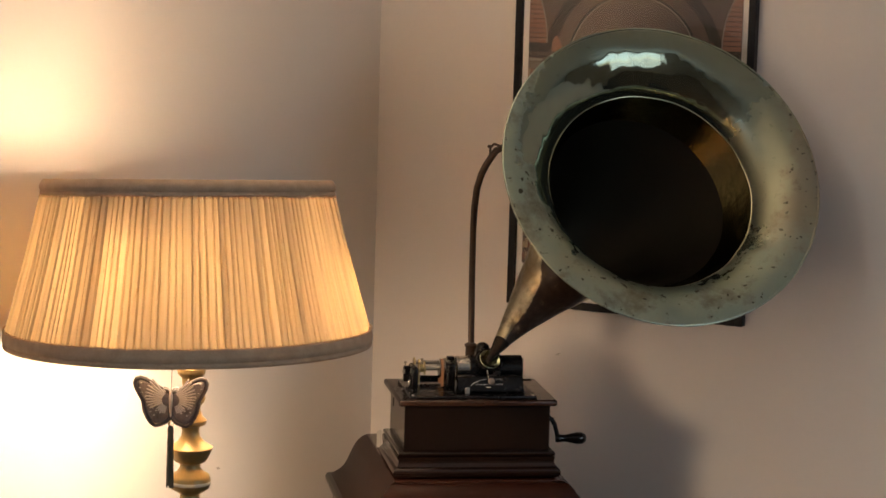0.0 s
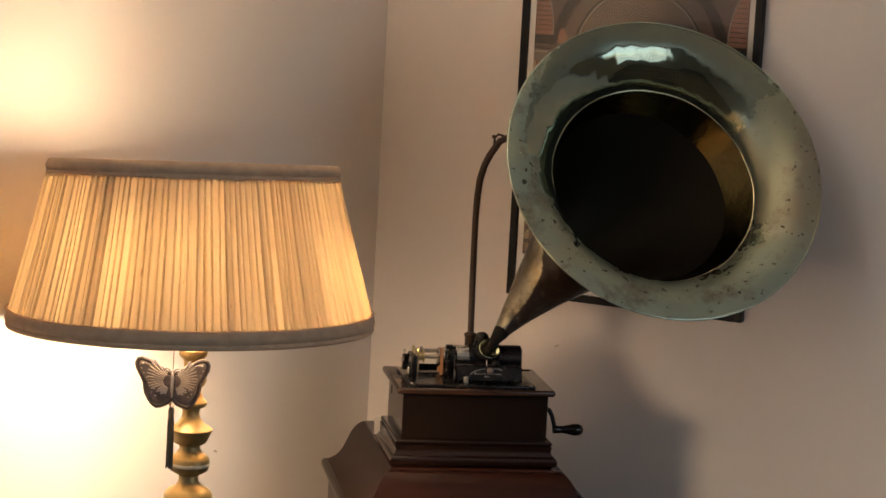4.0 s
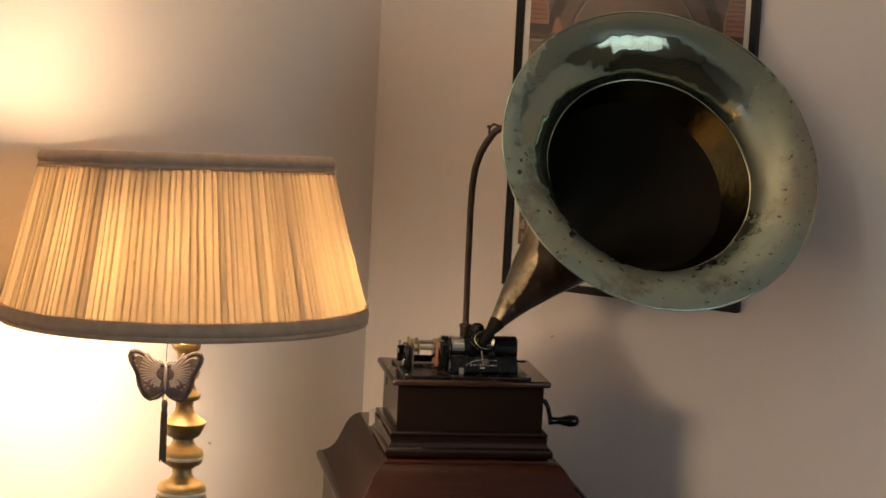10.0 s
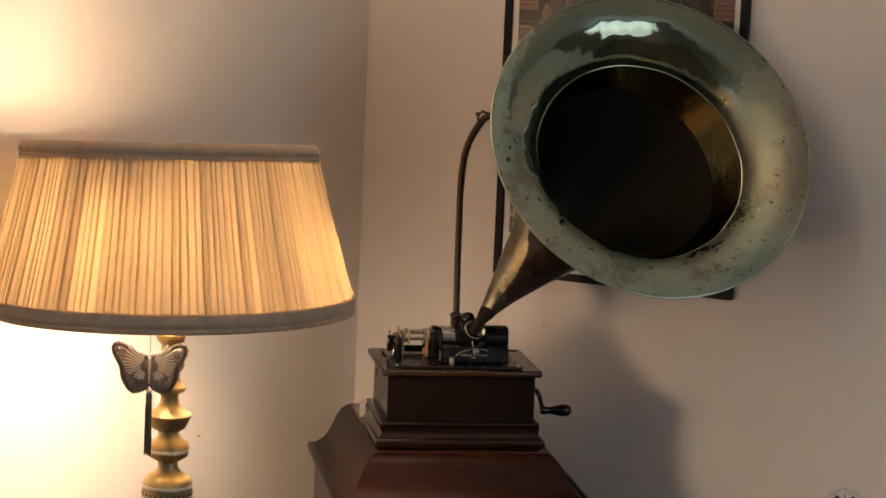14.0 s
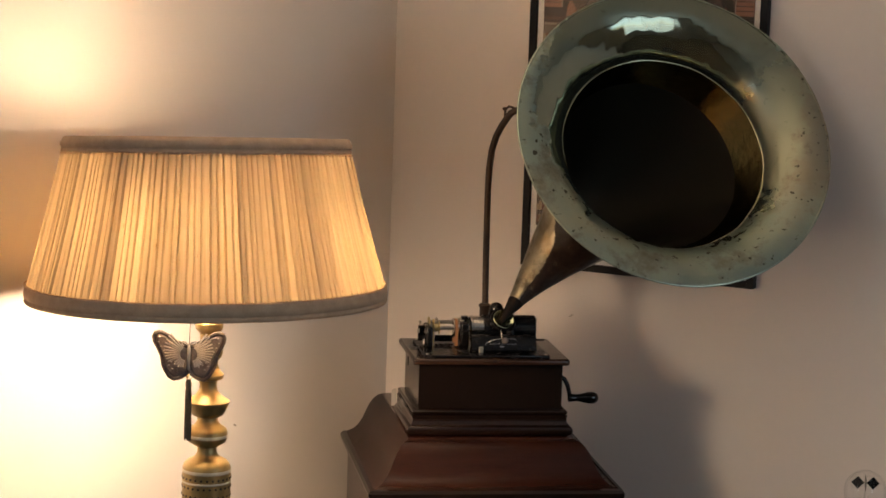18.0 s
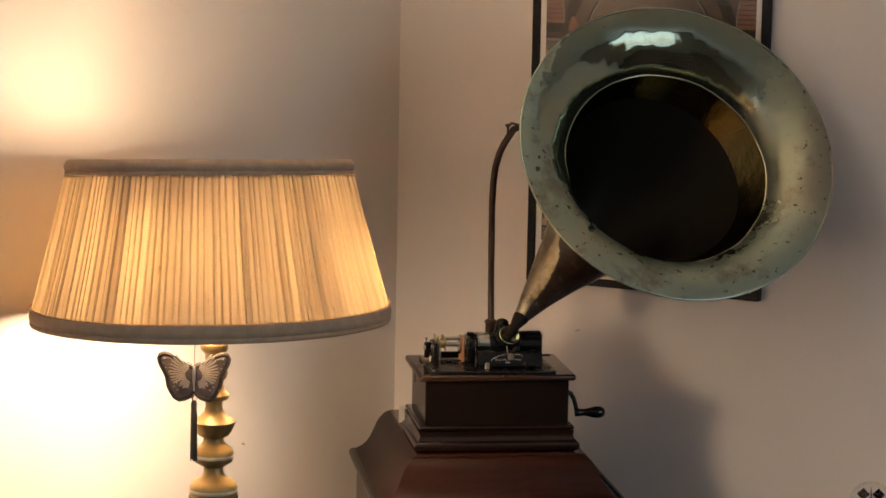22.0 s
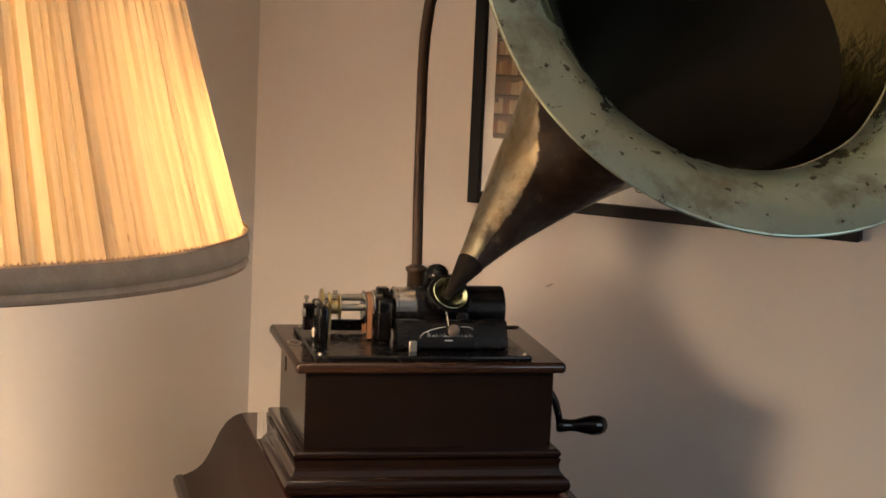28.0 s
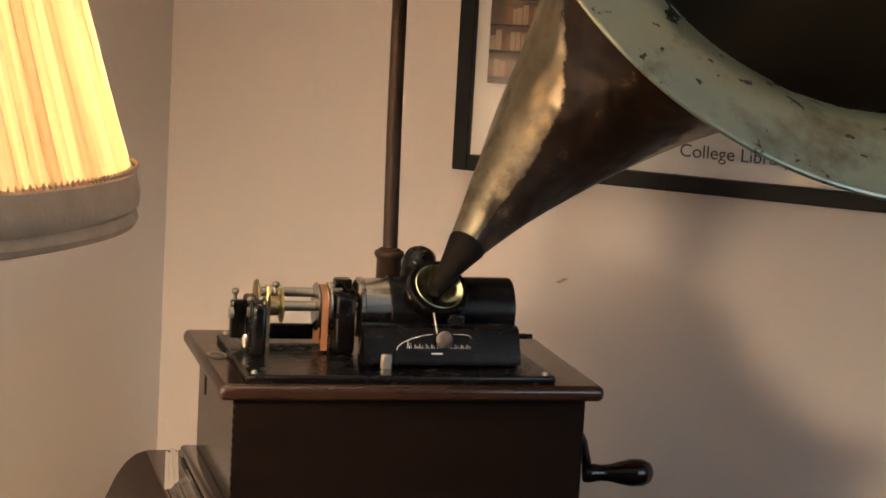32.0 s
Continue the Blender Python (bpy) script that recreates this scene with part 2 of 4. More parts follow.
def horn_dark():
    """The outside of the cone: dull pale brass painted along one side and one lower edge for reflected light, mottled
    brown on the rest, much dented.
    """
    m, n, l, p = node_mat("horn_back_painted_sheen")
    patches = noise_node(n, l, 12, 6, 0.65, None, 2.0)
    flakes = noise_node(n, l, 30, 5, 0.7, None, 4.0)
    uv, xyz, turn = n.new("ShaderNodeUVMap"), n.new("ShaderNodeSeparateXYZ"), n.new("ShaderNodeMath")
    l.new(uv.outputs[0], xyz.inputs[0])
    turn.operation = "MULTIPLY_ADD"
    turn.inputs[1].default_value = 0.13
    l.new(mix(n, l, 0.45, patches, flakes), turn.inputs[0])
    l.new(xyz.outputs[0], turn.inputs[2])
    # pale strips painted where the cone mirrors light, dark brown between them
    brown_mask = ramp(n, l, turn.outputs[0], [(PALE0, (1, 1, 1)), (PALE0 + 0.012, (0, 0, 0)), (PALE1, (0, 0, 0)), (PALE1 + 0.008, (1, 1, 1)), (0.735, (1, 1, 1)), (0.747, (0, 0, 0))])
    brass = ramp(n, l, patches, [(0.34, (0.30, 0.25, 0.155)), (0.50, (0.40, 0.36, 0.26)), (0.64, (0.15, 0.12, 0.08))])
    brown = ramp(n, l, flakes, [(0.35, (0.018, 0.0115, 0.0085)), (0.62, (0.036, 0.022, 0.015)), (0.74, (0.12, 0.09, 0.06))])
    l.new(mix(n, l, brown_mask, brass, brown), p.inputs["Base Color"])
    l.new(mix(n, l, brown_mask, (0.90,) * 3, (0.0,) * 3), p.inputs["Metallic"])
    l.new(mix(n, l, brown_mask, (0.34,) * 3, (0.42,) * 3), p.inputs["Roughness"])
    p.inputs["Specular IOR Level"].default_value = 0.3
    b1 = n.new("ShaderNodeBump")
    b1.inputs["Strength"].default_value, b1.inputs["Distance"].default_value = 0.9, 0.016
    l.new(noise_node(n, l, 17, 2, 0.5), b1.inputs["Height"])
    b2 = bump(n, l, p, flakes, 0.25, 0.002)
    l.new(b1.outputs[0], b2.inputs["Normal"])
    return m


PALE0, PALE1 = 0.20, 0.468  # where the painted pale reflection lies, in turns about the horn
HORN_IN, HORN_OUT = horn_brass(), horn_dark()
GLINT = surface("glint_brass", (0.50, 0.46, 0.27), (0.68, 0.66, 0.50), 14, (0.08, 0.2), metal=1.0, bumps=0.05)
# one brass in two tones: near-black where shade lies deep, lighter at the mouth
SHADEDBRASS = surface("shaded_brass", (0.010, 0.0080, 0.0045), (0.020, 0.016, 0.009), 3, (0.5, 0.65), metal=0.8, fine=18, bumps=0.1, dist=0.003)
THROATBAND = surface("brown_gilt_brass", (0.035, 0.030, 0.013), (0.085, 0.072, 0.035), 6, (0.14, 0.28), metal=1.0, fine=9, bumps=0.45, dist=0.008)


def shade_cloth():
    """Pleated silk: light comes through it, less where the folds lie double; all threads run along the pleats."""
    m, n, l, p = node_mat("pleated_silk")
    out = n["Material Output"]
    uv = n.new("ShaderNodeUVMap")

    def along(su, sv, detail, w):
        mp, t = n.new("ShaderNodeMapping"), n.new("ShaderNodeTexNoise")
        mp.inputs["Scale"].default_value = (su, sv, 1)
        mp.inputs["Location"].default_value = (w, w, 0)
        t.inputs["Scale"].default_value, t.inputs["Detail"].default_value = 1.0, detail
        l.new(uv.outputs[0], mp.inputs[0])
        l.new(mp.outputs[0], t.inputs["Vector"])
        return t.outputs["Fac"]

    broad, specks = along(14, 0.8, 2, 9.0), along(160, 26, 2, 5.0)
    fold = n.new("ShaderNodeUVMap")
    fold.uv_map = "Fold"
    xyz = n.new("ShaderNodeSeparateXYZ")
    l.new(fold.outputs[0], xyz.inputs[0])
    doubled = ramp(n, l, xyz.outputs[0], [(0.0, (0.56, 0.50, 0.42)), (0.35, (0.78, 0.75, 0.70)), (0.78, (1.0, 1.0, 1.0)), (1.0, (0.92, 0.90, 0.87))])
    own = ramp(n, l, xyz.outputs[1], [(0.0, (0.50, 0.43, 0.35)), (0.12, (0.78, 0.74, 0.68)), (0.45, (0.96, 0.95, 0.93)), (1.0, (1.25, 1.25, 1.25))])
    col = ramp(n, l, along(420, 6, 2, 1.0), [(0.3, (0.80, 0.67, 0.46)), (0.7, (0.90, 0.80, 0.60))])
    col = mix(n, l, ramp(n, l, specks, [(0.72, (0, 0, 0)), (0.76, (0.55,) * 3)]), col, (0.40, 0.25, 0.11))
    # broad bands imitate uneven bulb glow in what the cloth lets through
    thick = ramp(n, l, broad, [(0.36, (0.185, 0.135, 0.080)), (0.5, (0.26, 0.197, 0.124)), (0.64, (0.36, 0.285, 0.19))])
    thick = mix(n, l, 1.0, mix(n, l, 1.0, thick, doubled, "MULTIPLY"), own, "MULTIPLY")
    d, t, x = n.new("ShaderNodeBsdfDiffuse"), n.new("ShaderNodeBsdfTranslucent"), n.new("ShaderNodeMixShader")
    l.new(col, d.inputs[0])
    l.new(mix(n, l, 1.0, col, thick, "MULTIPLY"), t.inputs[0])
    x.inputs[0].default_value = 0.55
    l.new(d.outputs[0], x.inputs[1])
    l.new(t.outputs[0], x.inputs[2])
    l.new(x.outputs[0], out.inputs[0])
    return m


SHADE = shade_cloth()

# ---- helpers ----
ROOTS = {}


def thing(name, m, label, category, group="", kind=""):
    ob = new(name)
    ob.empty_display_size = 0.05
    ob.matrix_world = m
    ROOTS[ob.name] = m
    return tagged(ob, label, category, group, kind)


def finish(bm, smooth=True, angle=40):
    bmesh.ops.recalc_face_normals(bm, faces=bm.faces)
    for f in bm.faces:
        n = f.normal
        f.smooth = smooth and not (len(f.verts) == 4 and max(abs(n.x), abs(n.y), abs(n.z)) > 0.9999 and f.calc_area() > 2e-5)
    if smooth:
        for e in bm.edges:
            if len(e.link_faces) == 2 and e.calc_face_angle(0) > radians(angle):
                e.smooth = False


def part(name, bm, material, parent=None, label="", smooth=True, recalc=True):
    """Links a bmesh as one mesh object under a thing or a part."""
    if recalc:
        finish(bm, smooth)
    me = bpy.data.meshes.new(name)
    bm.to_mesh(me)
    bm.free()
    me.materials.append(material)
    ob = new(name, me)
    if parent is not None:
        ob.parent = parent
    return tagged(ob, label)


def structure(name, bm, material, label, category):
    return tagged(part(name, bm, material, None, "", smooth=False), label, category, kind="structure")


def box(x0, x1, y0, y1, z0, z1, bevel=0.0, seg=2, bm=None):
    bm2 = bmesh.new()
    bmesh.ops.create_cube(bm2, size=1.0)
    for v in bm2.verts:
        v.co = Vector((x0 + (v.co.x + 0.5) * (x1 - x0), y0 + (v.co.y + 0.5) * (y1 - y0), z0 + (v.co.z + 0.5) * (z1 - z0)))
    if bevel:
        bmesh.ops.bevel(bm2, geom=list(bm2.edges), offset=bevel, segments=seg, profile=0.5, affect="EDGES")
    if bm is None:
        return bm2
    join(bm, bm2)
    return bm


def join(bm, other, m=None):
    if m is not None:
        other.transform(m)
    me = bpy.data.meshes.new("tmp")
    other.to_mesh(me)
    other.free()
    bm.from_mesh(me)
    bpy.data.meshes.remove(me)
    return bm


def lathe(profile, seg=32, m=None, wobble=None):
    """Turns (radius, height) pairs about z; ends with radius 0 are closed."""
    bm = bmesh.new()
    rings = []
    for r, z in profile:
        if r < 1e-6:
            rings.append([bm.verts.new((0, 0, z))])
        else:
            rings.append([bm.verts.new((r * math.cos(2 * math.pi * k / seg), r * math.sin(2 * math.pi * k / seg), z)) for k in range(seg)])
    for a, b in zip(rings, rings[1:]):
        for k in range(seg):
            q = [a[k % len(a)], a[(k + 1) % len(a)], b[(k + 1) % len(b)], b[k % len(b)]]
            q = [v for i, v in enumerate(q) if v not in q[:i]]
            if len(q) > 2:
                bm.faces.new(q)
    if m is not None:
        bm.transform(m)
    return bm


def tube(points, radius, seg=12, cap=True):
    """A round rod along points; radius may be a list."""
    bm = bmesh.new()
    pts = [Vector(p) for p in points]
    rad = radius if isinstance(radius, (list, tuple)) else [radius] * len(pts)
    side = None
    rings = []
    for i, p in enumerate(pts):
        d = (pts[min(i + 1, len(pts) - 1)] - pts[max(i - 1, 0)]).normalized()
        if side is None:
            side = d.orthogonal().normalized()
        side = (side - d * side.dot(d)).normalized()
        up = d.cross(side)
        rings.append([bm.verts.new(p + rad[i] * (math.cos(2 * math.pi * k / seg) * side + math.sin(2 * math.pi * k / seg) * up)) for k in range(seg)])
    for a, b in zip(rings, rings[1:]):
        for k in range(seg):
            bm.faces.new((a[k], a[(k + 1) % seg], b[(k + 1) % seg], b[k]))
    if cap:
        bm.faces.new(rings[0])
        bm.faces.new(rings[-1])
    return bm


def along_x(x, y, z):
    """Lays a lathe's axis along +x with its foot at the place."""
    return Matrix.Translation((x, y, z)) @ Matrix.Rotation(radians(90), 4, "Y")


def along_y(x, y, z):
    """Lays a lathe's axis along -y (towards the front)."""
    return Matrix.Translation((x, y, z)) @ Matrix.Rotation(radians(90), 4, "X")


def sweep_rect(profile, hx0, hx1, hy0, hy1):
    """Runs a moulding of (outset, z) pairs round a rectangle with mitred corners; open at neither side."""
    bm = bmesh.new()
    rings = []
    for o, z in profile:
        rings.append([bm.verts.new(c) for c in ((hx0 - o, hy0 - o, z), (hx1 + o, hy0 - o, z), (hx1 + o, hy1 + o, z), (hx0 - o, hy1 + o, z))])
    for a, b in zip(rings, rings[1:]):
        for k in range(4):
            bm.faces.new((a[k], a[(k + 1) % 4], b[(k + 1) % 4], b[k]))
    bm.faces.new(rings[0])
    bm.faces.new(rings[-1])
    return bm


# ---- the room ----
def slab(x0, x1, y0, y1, z0, z1):
    return box(x0, x1, y0, y1, z0, z1)


LY0, LY1, LZ0, LZ1 = -4.55, -2.95, 0.88, 2.2
bm = slab(XW - 0.15, XW, LY1, YW + 0.15, 0, ZC)
box(XW - 0.15, XW, YE, LY0, 0, ZC, bm=bm)
box(XW - 0.15, XW, LY0, LY1, 0, LZ0, bm=bm)
box(XW - 0.15, XW, LY0, LY1, LZ1, ZC, bm=bm)
structure("wall_left", bm, WALL, "warm off-white painted plaster wall beside the lamp", "wall")
structure("wall_right", slab(XW, XE + 0.15, YW, YW + 0.15, 0, ZC), WALL, "warm off-white painted plaster wall behind the picture", "wall")
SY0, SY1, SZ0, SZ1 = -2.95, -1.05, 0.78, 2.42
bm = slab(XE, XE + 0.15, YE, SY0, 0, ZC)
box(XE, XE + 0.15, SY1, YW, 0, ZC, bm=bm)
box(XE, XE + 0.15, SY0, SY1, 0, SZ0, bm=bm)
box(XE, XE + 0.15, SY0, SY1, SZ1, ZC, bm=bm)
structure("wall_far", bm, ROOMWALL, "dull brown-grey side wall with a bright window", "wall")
structure("wall_back", slab(XW - 0.15, XE + 0.15, YE - 0.15, YE, 0, ZC), ROOMWALL, "dull brown-grey wall across the room", "wall")
structure("floor", slab(XW - 0.15, XE + 0.15, YE - 0.15, YW + 0.15, -0.1, 0), FLOOR, "dark brown carpeted floor of the room", "floor")
structure("ceiling", slab(XW - 0.15, XE + 0.15, YE - 0.15, YW + 0.15, ZC, ZC + 0.1), CEIL, "plain white ceiling", "ceiling")
WHITE = surface("white_gloss", (0.76, 0.75, 0.73), (0.8, 0.79, 0.77), 5, (0.3, 0.45))
# unseen window added as the opening for the fill light
win = thing("window_1", pose(XW - 0.08, 0, 0), "unseen white-framed window, added for cool fill light", "window", kind="structure")
for i in range(3):
    y = LY0 + i * (LY1 - LY0) / 2
    part("window_frame", box(-0.03, 0.03, max(y - 0.03, LY0), min(y + 0.03, LY1), LZ0, LZ1), WHITE, win, smooth=False)
for z in (LZ0, 1.4, LZ1 - 0.06):
    part("window_frame", box(-0.025, 0.025, LY0, LY1, z, z + 0.05), WHITE, win, smooth=False)
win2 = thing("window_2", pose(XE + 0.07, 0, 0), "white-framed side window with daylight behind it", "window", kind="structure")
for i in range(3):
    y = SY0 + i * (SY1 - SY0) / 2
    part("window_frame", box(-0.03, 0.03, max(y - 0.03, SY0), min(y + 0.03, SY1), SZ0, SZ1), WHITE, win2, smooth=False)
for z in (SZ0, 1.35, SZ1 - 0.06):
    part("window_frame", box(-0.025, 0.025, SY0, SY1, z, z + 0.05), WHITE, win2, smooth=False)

# ---- cabinet in the corner ----
G = pose(0.42, -0.3412, 0, 0, 0, 36.07)
CT = 0.692
cab = thing("cabinet", G, "reddish mahogany cabinet with an ogee-flared top, set across the corner", "cabinet")
CX0, CX1, CY0, CY1 = -0.172, 0.176, -0.140, 0.325


OG = 1.2


def ogee():
    """Shoulder, hollow and lip, as (outset, z)."""
    pts = [(0.0, 0.0), (0.010, -0.003), (0.020, -0.010), (0.029, -0.021), (0.036, -0.034), (0.043, -0.047), (0.051, -0.058), (0.061, -0.066), (0.073, -0.071), (0.080, -0.073)]
    return [(o, CT + z * OG) for o, z in pts]


def flare_panel(side):
    """One face of the flared top; the edges mitre with its neighbours."""
    bm = bmesh.new()
    rows = []
    for o, z in ogee():
        fl, fr, bl, br = (CX0 - o, CY0 - o), (CX1 + o, CY0 - o), (CX0 - o, CY1), (CX1 + o, CY1)
        a, b = {"front": (fl, fr), "left": (bl, fl), "right": (fr, br)}[side]
        rows.append([bm.verts.new((a[0] + (b[0] - a[0]) * k / 6, a[1] + (b[1] - a[1]) * k / 6, z)) for k in range(7)])
    for a, b in zip(rows, rows[1:]):
        for k in range(6):
            bm.faces.new((a[k], a[k + 1], b[k + 1], b[k]))
    r = bmesh.ops.solidify(bm, geom=list(bm.faces), thickness=0.006)
    return bm


part("top", box(CX0, CX1, CY0, CY1, CT - 0.012, CT + 0.001, 0.002), MAHOG, cab)
for s in ("front", "left", "right"):
    part("flared_panel", flare_panel(s), MAHOG, cab)
LZ = CT - 0.073 * OG
lip = [(0.080, LZ + 0.002), (0.088, LZ), (0.092, LZ - 0.006), (0.091, LZ - 0.015), (0.084, LZ - 0.023), (0.078, LZ - 0.031), (0.074, LZ - 0.037)]
bm = bmesh.new()
rings = []
for o, z in lip:
    rings.append([bm.verts.new(c) for c in ((CX0 - o, CY1, z), (CX0 - o, CY0 - o, z), (CX1 + o, CY0 - o, z), (CX1 + o, CY1, z))])
for a, b in zip(rings, rings[1:]):
    for k in range(3):
        bm.faces.new((a[k], a[k + 1], b[k + 1], b[k]))
part("lip_moulding", bm, DARKWOOD, cab, "dark worn moulding under the flared top")
BX0, BX1, BY0 = CX0 - 0.074, CX1 + 0.074, CY0 - 0.074
part("body", box(BX0, BX1, BY0, CY1, 0.06, LZ - 0.004, 0.003), MAHOG, cab)
part("plinth", box(BX0 - 0.012, BX1 + 0.012, BY0 - 0.012, CY1, 0.0, 0.07, 0.004), MAHOG, cab)
for x0, x1 in ((BX0 + 0.02, (BX0 + BX1) / 2 - 0.003), ((BX0 + BX1) / 2 + 0.003, BX1 - 0.02)):
    d = part("door", box(x0, x1, BY0 - 0.012, BY0 + 0.002, 0.09, CT - 0.16, 0.004), MAHOG, cab)
    part("knob", lathe([(0.0, 0), (0.006, 0.0), (0.006, 0.012), (0.013, 0.018), (0.012, 0.026), (0.0, 0.029)], 16, along_y(x1 - 0.03 if x0 < 0 and x1 < 0.02 else x0 + 0.03, BY0 - 0.011, 0.36)), BRASSY, d)

# ---- phonograph ----
ph = thing("phonograph", G, "antique cylinder phonograph in a dark oak case with side crank", "phonograph")
base_profile = [(-0.002, CT + 0.001), (0.004, CT + 0.0025), (0.0105, CT + 0.006), (0.0140, CT + 0.0115), (0.0145, CT + 0.0165), (0.0125, CT + 0.0215), (0.0085, CT + 0.0245), (0.0065, CT + 0.0255), (0.0062, CT + 0.0275), (0.0040, CT + 0.0300), (0.0024, CT + 0.0345), (0.0022, CT + 0.0400), (0.0034, CT + 0.0440), (0.0036, CT + 0.0462)]
part("base_moulding", sweep_rect(base_profile, -0.160, 0.160, -0.117, 0.117), MOULD, ph)
bead_profile = [(-0.004, CT + 0.0464), (0.0022, CT + 0.0472), (0.0048, CT + 0.0492), (0.0056, CT + 0.0520), (0.0048, CT + 0.0548), (0.0020, CT + 0.0568), (-0.002, CT + 0.0574), (-0.006, CT + 0.0580)]
part("bead_moulding", sweep_rect(bead_profile, -0.158, 0.158, -0.115, 0.115), MOULD, ph)
case = part("case", box(-0.1505, 0.1525, -0.1085, 0.1085, CT + 0.058, 0.844, 0.0015), DARKWOOD, ph)
for k in range(11):
    z = CT + 0.064 + k * 0.0082
    part("finger_joint", box(-0.1512, -0.1445, -0.1091, -0.104, z, z + 0.0041), DARKWOOD, case, smooth=False)
part("catch_plate", box(-0.1515, -0.1498, 0.062, 0.070, 0.808, 0.832, 0.0006), BLACK, case)
part("lid_board", box(-0.165, 0.165, -0.1225, 0.1225, 0.8435, 0.857, 0.0055, 4), LIDWOOD, ph)
bed = part("bedplate", box(-0.1415, 0.124, -0.112, 0.072, 0.8565, 0.8635, 0.0025, 2), BLACK, ph, "black cast-iron bedplate")
for x, y in ((-0.134, -0.104), (0.116, -0.104), (-0.134, 0.065), (0.116, 0.065)):
    part("screw", lathe([(0.0, 0.866), (0.0022, 0.8658), (0.003, 0.8635)], 10, Matrix.Translation((x, y, 0))), STEEL, bed)
part("start_hole", lathe([(0.006, 0.8572), (0.0075, 0.8582), (0.009, 0.8574)], 16, pose(-0.150, 0.0, 0) @ Matrix.Diagonal((1, 1.9, 1, 1))), STEEL, ph)

AX, AZ = 0.0, 0.9015  # the mandrel's axis
# front plate with the maker's mark
bm = bmesh.new()
prof = [(-0.060, 0.8632), (-0.062, 0.864), (-0.079, 0.866), (-0.0795, 0.8705), (-0.066, 0.8955), (-0.060, 0.897), (-0.050, 0.897), (-0.048, 0.8632)]
ends = [[bm.verts.new((x, y, z)) for y, z in prof] for x in (-0.036, 0.101)]
for k in range(len(prof)):
    j = (k + 1) % len(prof)
    bm.faces.new((ends[0][k], ends[0][j], ends[1][j], ends[1][k]))
bm.faces.new(ends[0])
bm.faces.new(ends[1])
plate = part("front_plate", bm, BLACK, ph, "black sloping front plate with a silvery script mark")
tilt = Matrix.Translation((0.0, -0.0732, 0.8830)) @ Matrix.Rotation(radians(90 - 28.4), 4, "X")


def stroke(pts, width):
    """A flat ribbon along points of the plate's own plane."""
    b = bmesh.new()
    last = None
    for i, p in enumerate(pts):
        a, c = Vector(pts[max(i - 1, 0)]), Vector(pts[min(i + 1, len(pts) - 1)])
        d = (c - a).normalized()
        w = width * (0.5 + 0.5 * math.sin(math.pi * (i + 0.5) / len(pts)))
        s = Vector((-d.y, d.x)) * w
        q = [b.verts.new((p[0] + s.x, p[1] + s.y, 0.0004)), b.verts.new((p[0] - s.x, p[1] - s.y, 0.0004))]
        if last:
            b.faces.new((last[0], last[1], q[1], q[0]))
        last = q
    return b


bm = stroke([(-0.008, -0.006), (-0.0075, -0.003), (-0.003, 0.001), (0.006, 0.005), (0.016, 0.0078), (0.024, 0.0088)], 0.00045)
join(bm, stroke([(0.042, 0.009), (0.052, 0.0088), (0.057, 0.0075), (0.058, 0.005)], 0.00045))
for k, (x, w, h) in enumerate(((0.003, 0.004, 0.008), (0.009, 0.003, 0.004), (0.0135, 0.004, 0.004), (0.019, 0.003, 0.004), (0.0235, 0.003, 0.004), (0.030, 0.005, 0.007), (0.039, 0.003, 0.005), (0.0445, 0.004, 0.004), (0.0495, 0.003, 0.004), (0.055, 0.004, 0.004))):
    join(bm, stroke([(x - w / 2, -0.004), (x - w / 4, -0.004 + h), (x, -0.004), (x + w / 3, -0.004 + h * 0.6), (x + w / 2, -0.004)], 0.00036))
join(bm, stroke([(0.022, -0.0085), (0.032, -0.0085)], 0.0008))
bm.transform(tilt)
part("maker_mark", bm, INK, plate, "silver-grey script strokes", smooth=False)
part("stop_lever", box(-0.0225, -0.0125, -0.083, -0.078, 0.858, 0.876, 0.0022, 3), STEEL, plate, "pale steel lever end")
# mandrel, its collar and the drum
part("mandrel", lathe([(0.0, 0.0), (0.0245, 0.0), (0.0265, 0.001), (0.0265, 0.004), (0.0255, 0.005), (0.0262, 0.027), (0.0262, 0.034)], 48, along_x(-0.030, AX, AZ)), NICKEL, ph, "polished nickel mandrel end")
part("drive_shaft", tube([(-0.105, AX, AZ), (-0.030, AX, AZ)], 0.0045, 14), STEEL, ph)
part("feed_shaft", tube([(-0.112, 0.014, AZ + 0.010), (-0.04, 0.014, AZ + 0.010)], 0.0042, 14), STEEL, ph)
part("carriage_rod", tube([(-0.05, 0.035, AZ + 0.010), (0.12, 0.035, AZ + 0.010)], 0.006, 14), STEEL, ph)
part("rear_rod", tube([(0.09, -0.005, 0.8775), (0.131, -0.005, 0.8775)], 0.0022, 10), BLACK, ph)
part("mandrel_bearing", box(-0.0515, -0.0335, -0.022, 0.045, 0.863, AZ + 0.0125, 0.0035, 3), BLACK, ph)
part("bearing_cap", box(-0.045, -0.030, 0.018, 0.034, AZ + 0.012, AZ + 0.021, 0.002), BLACK, ph)
pulley = part("pulley", lathe([(0.0, 0.0), (0.0200, 0.0), (0.0212, 0.0006), (0.0212, 0.0016), (0.0188, 0.0028), (0.0182, 0.0062), (0.0188, 0.0096), (0.0212, 0.0108), (0.0212, 0.0128), (0.0200, 0.0136), (0.0, 0.0136)], 40, along_x(-0.0665, AX, AZ)), NICKEL, ph, "nickel belt pulley")
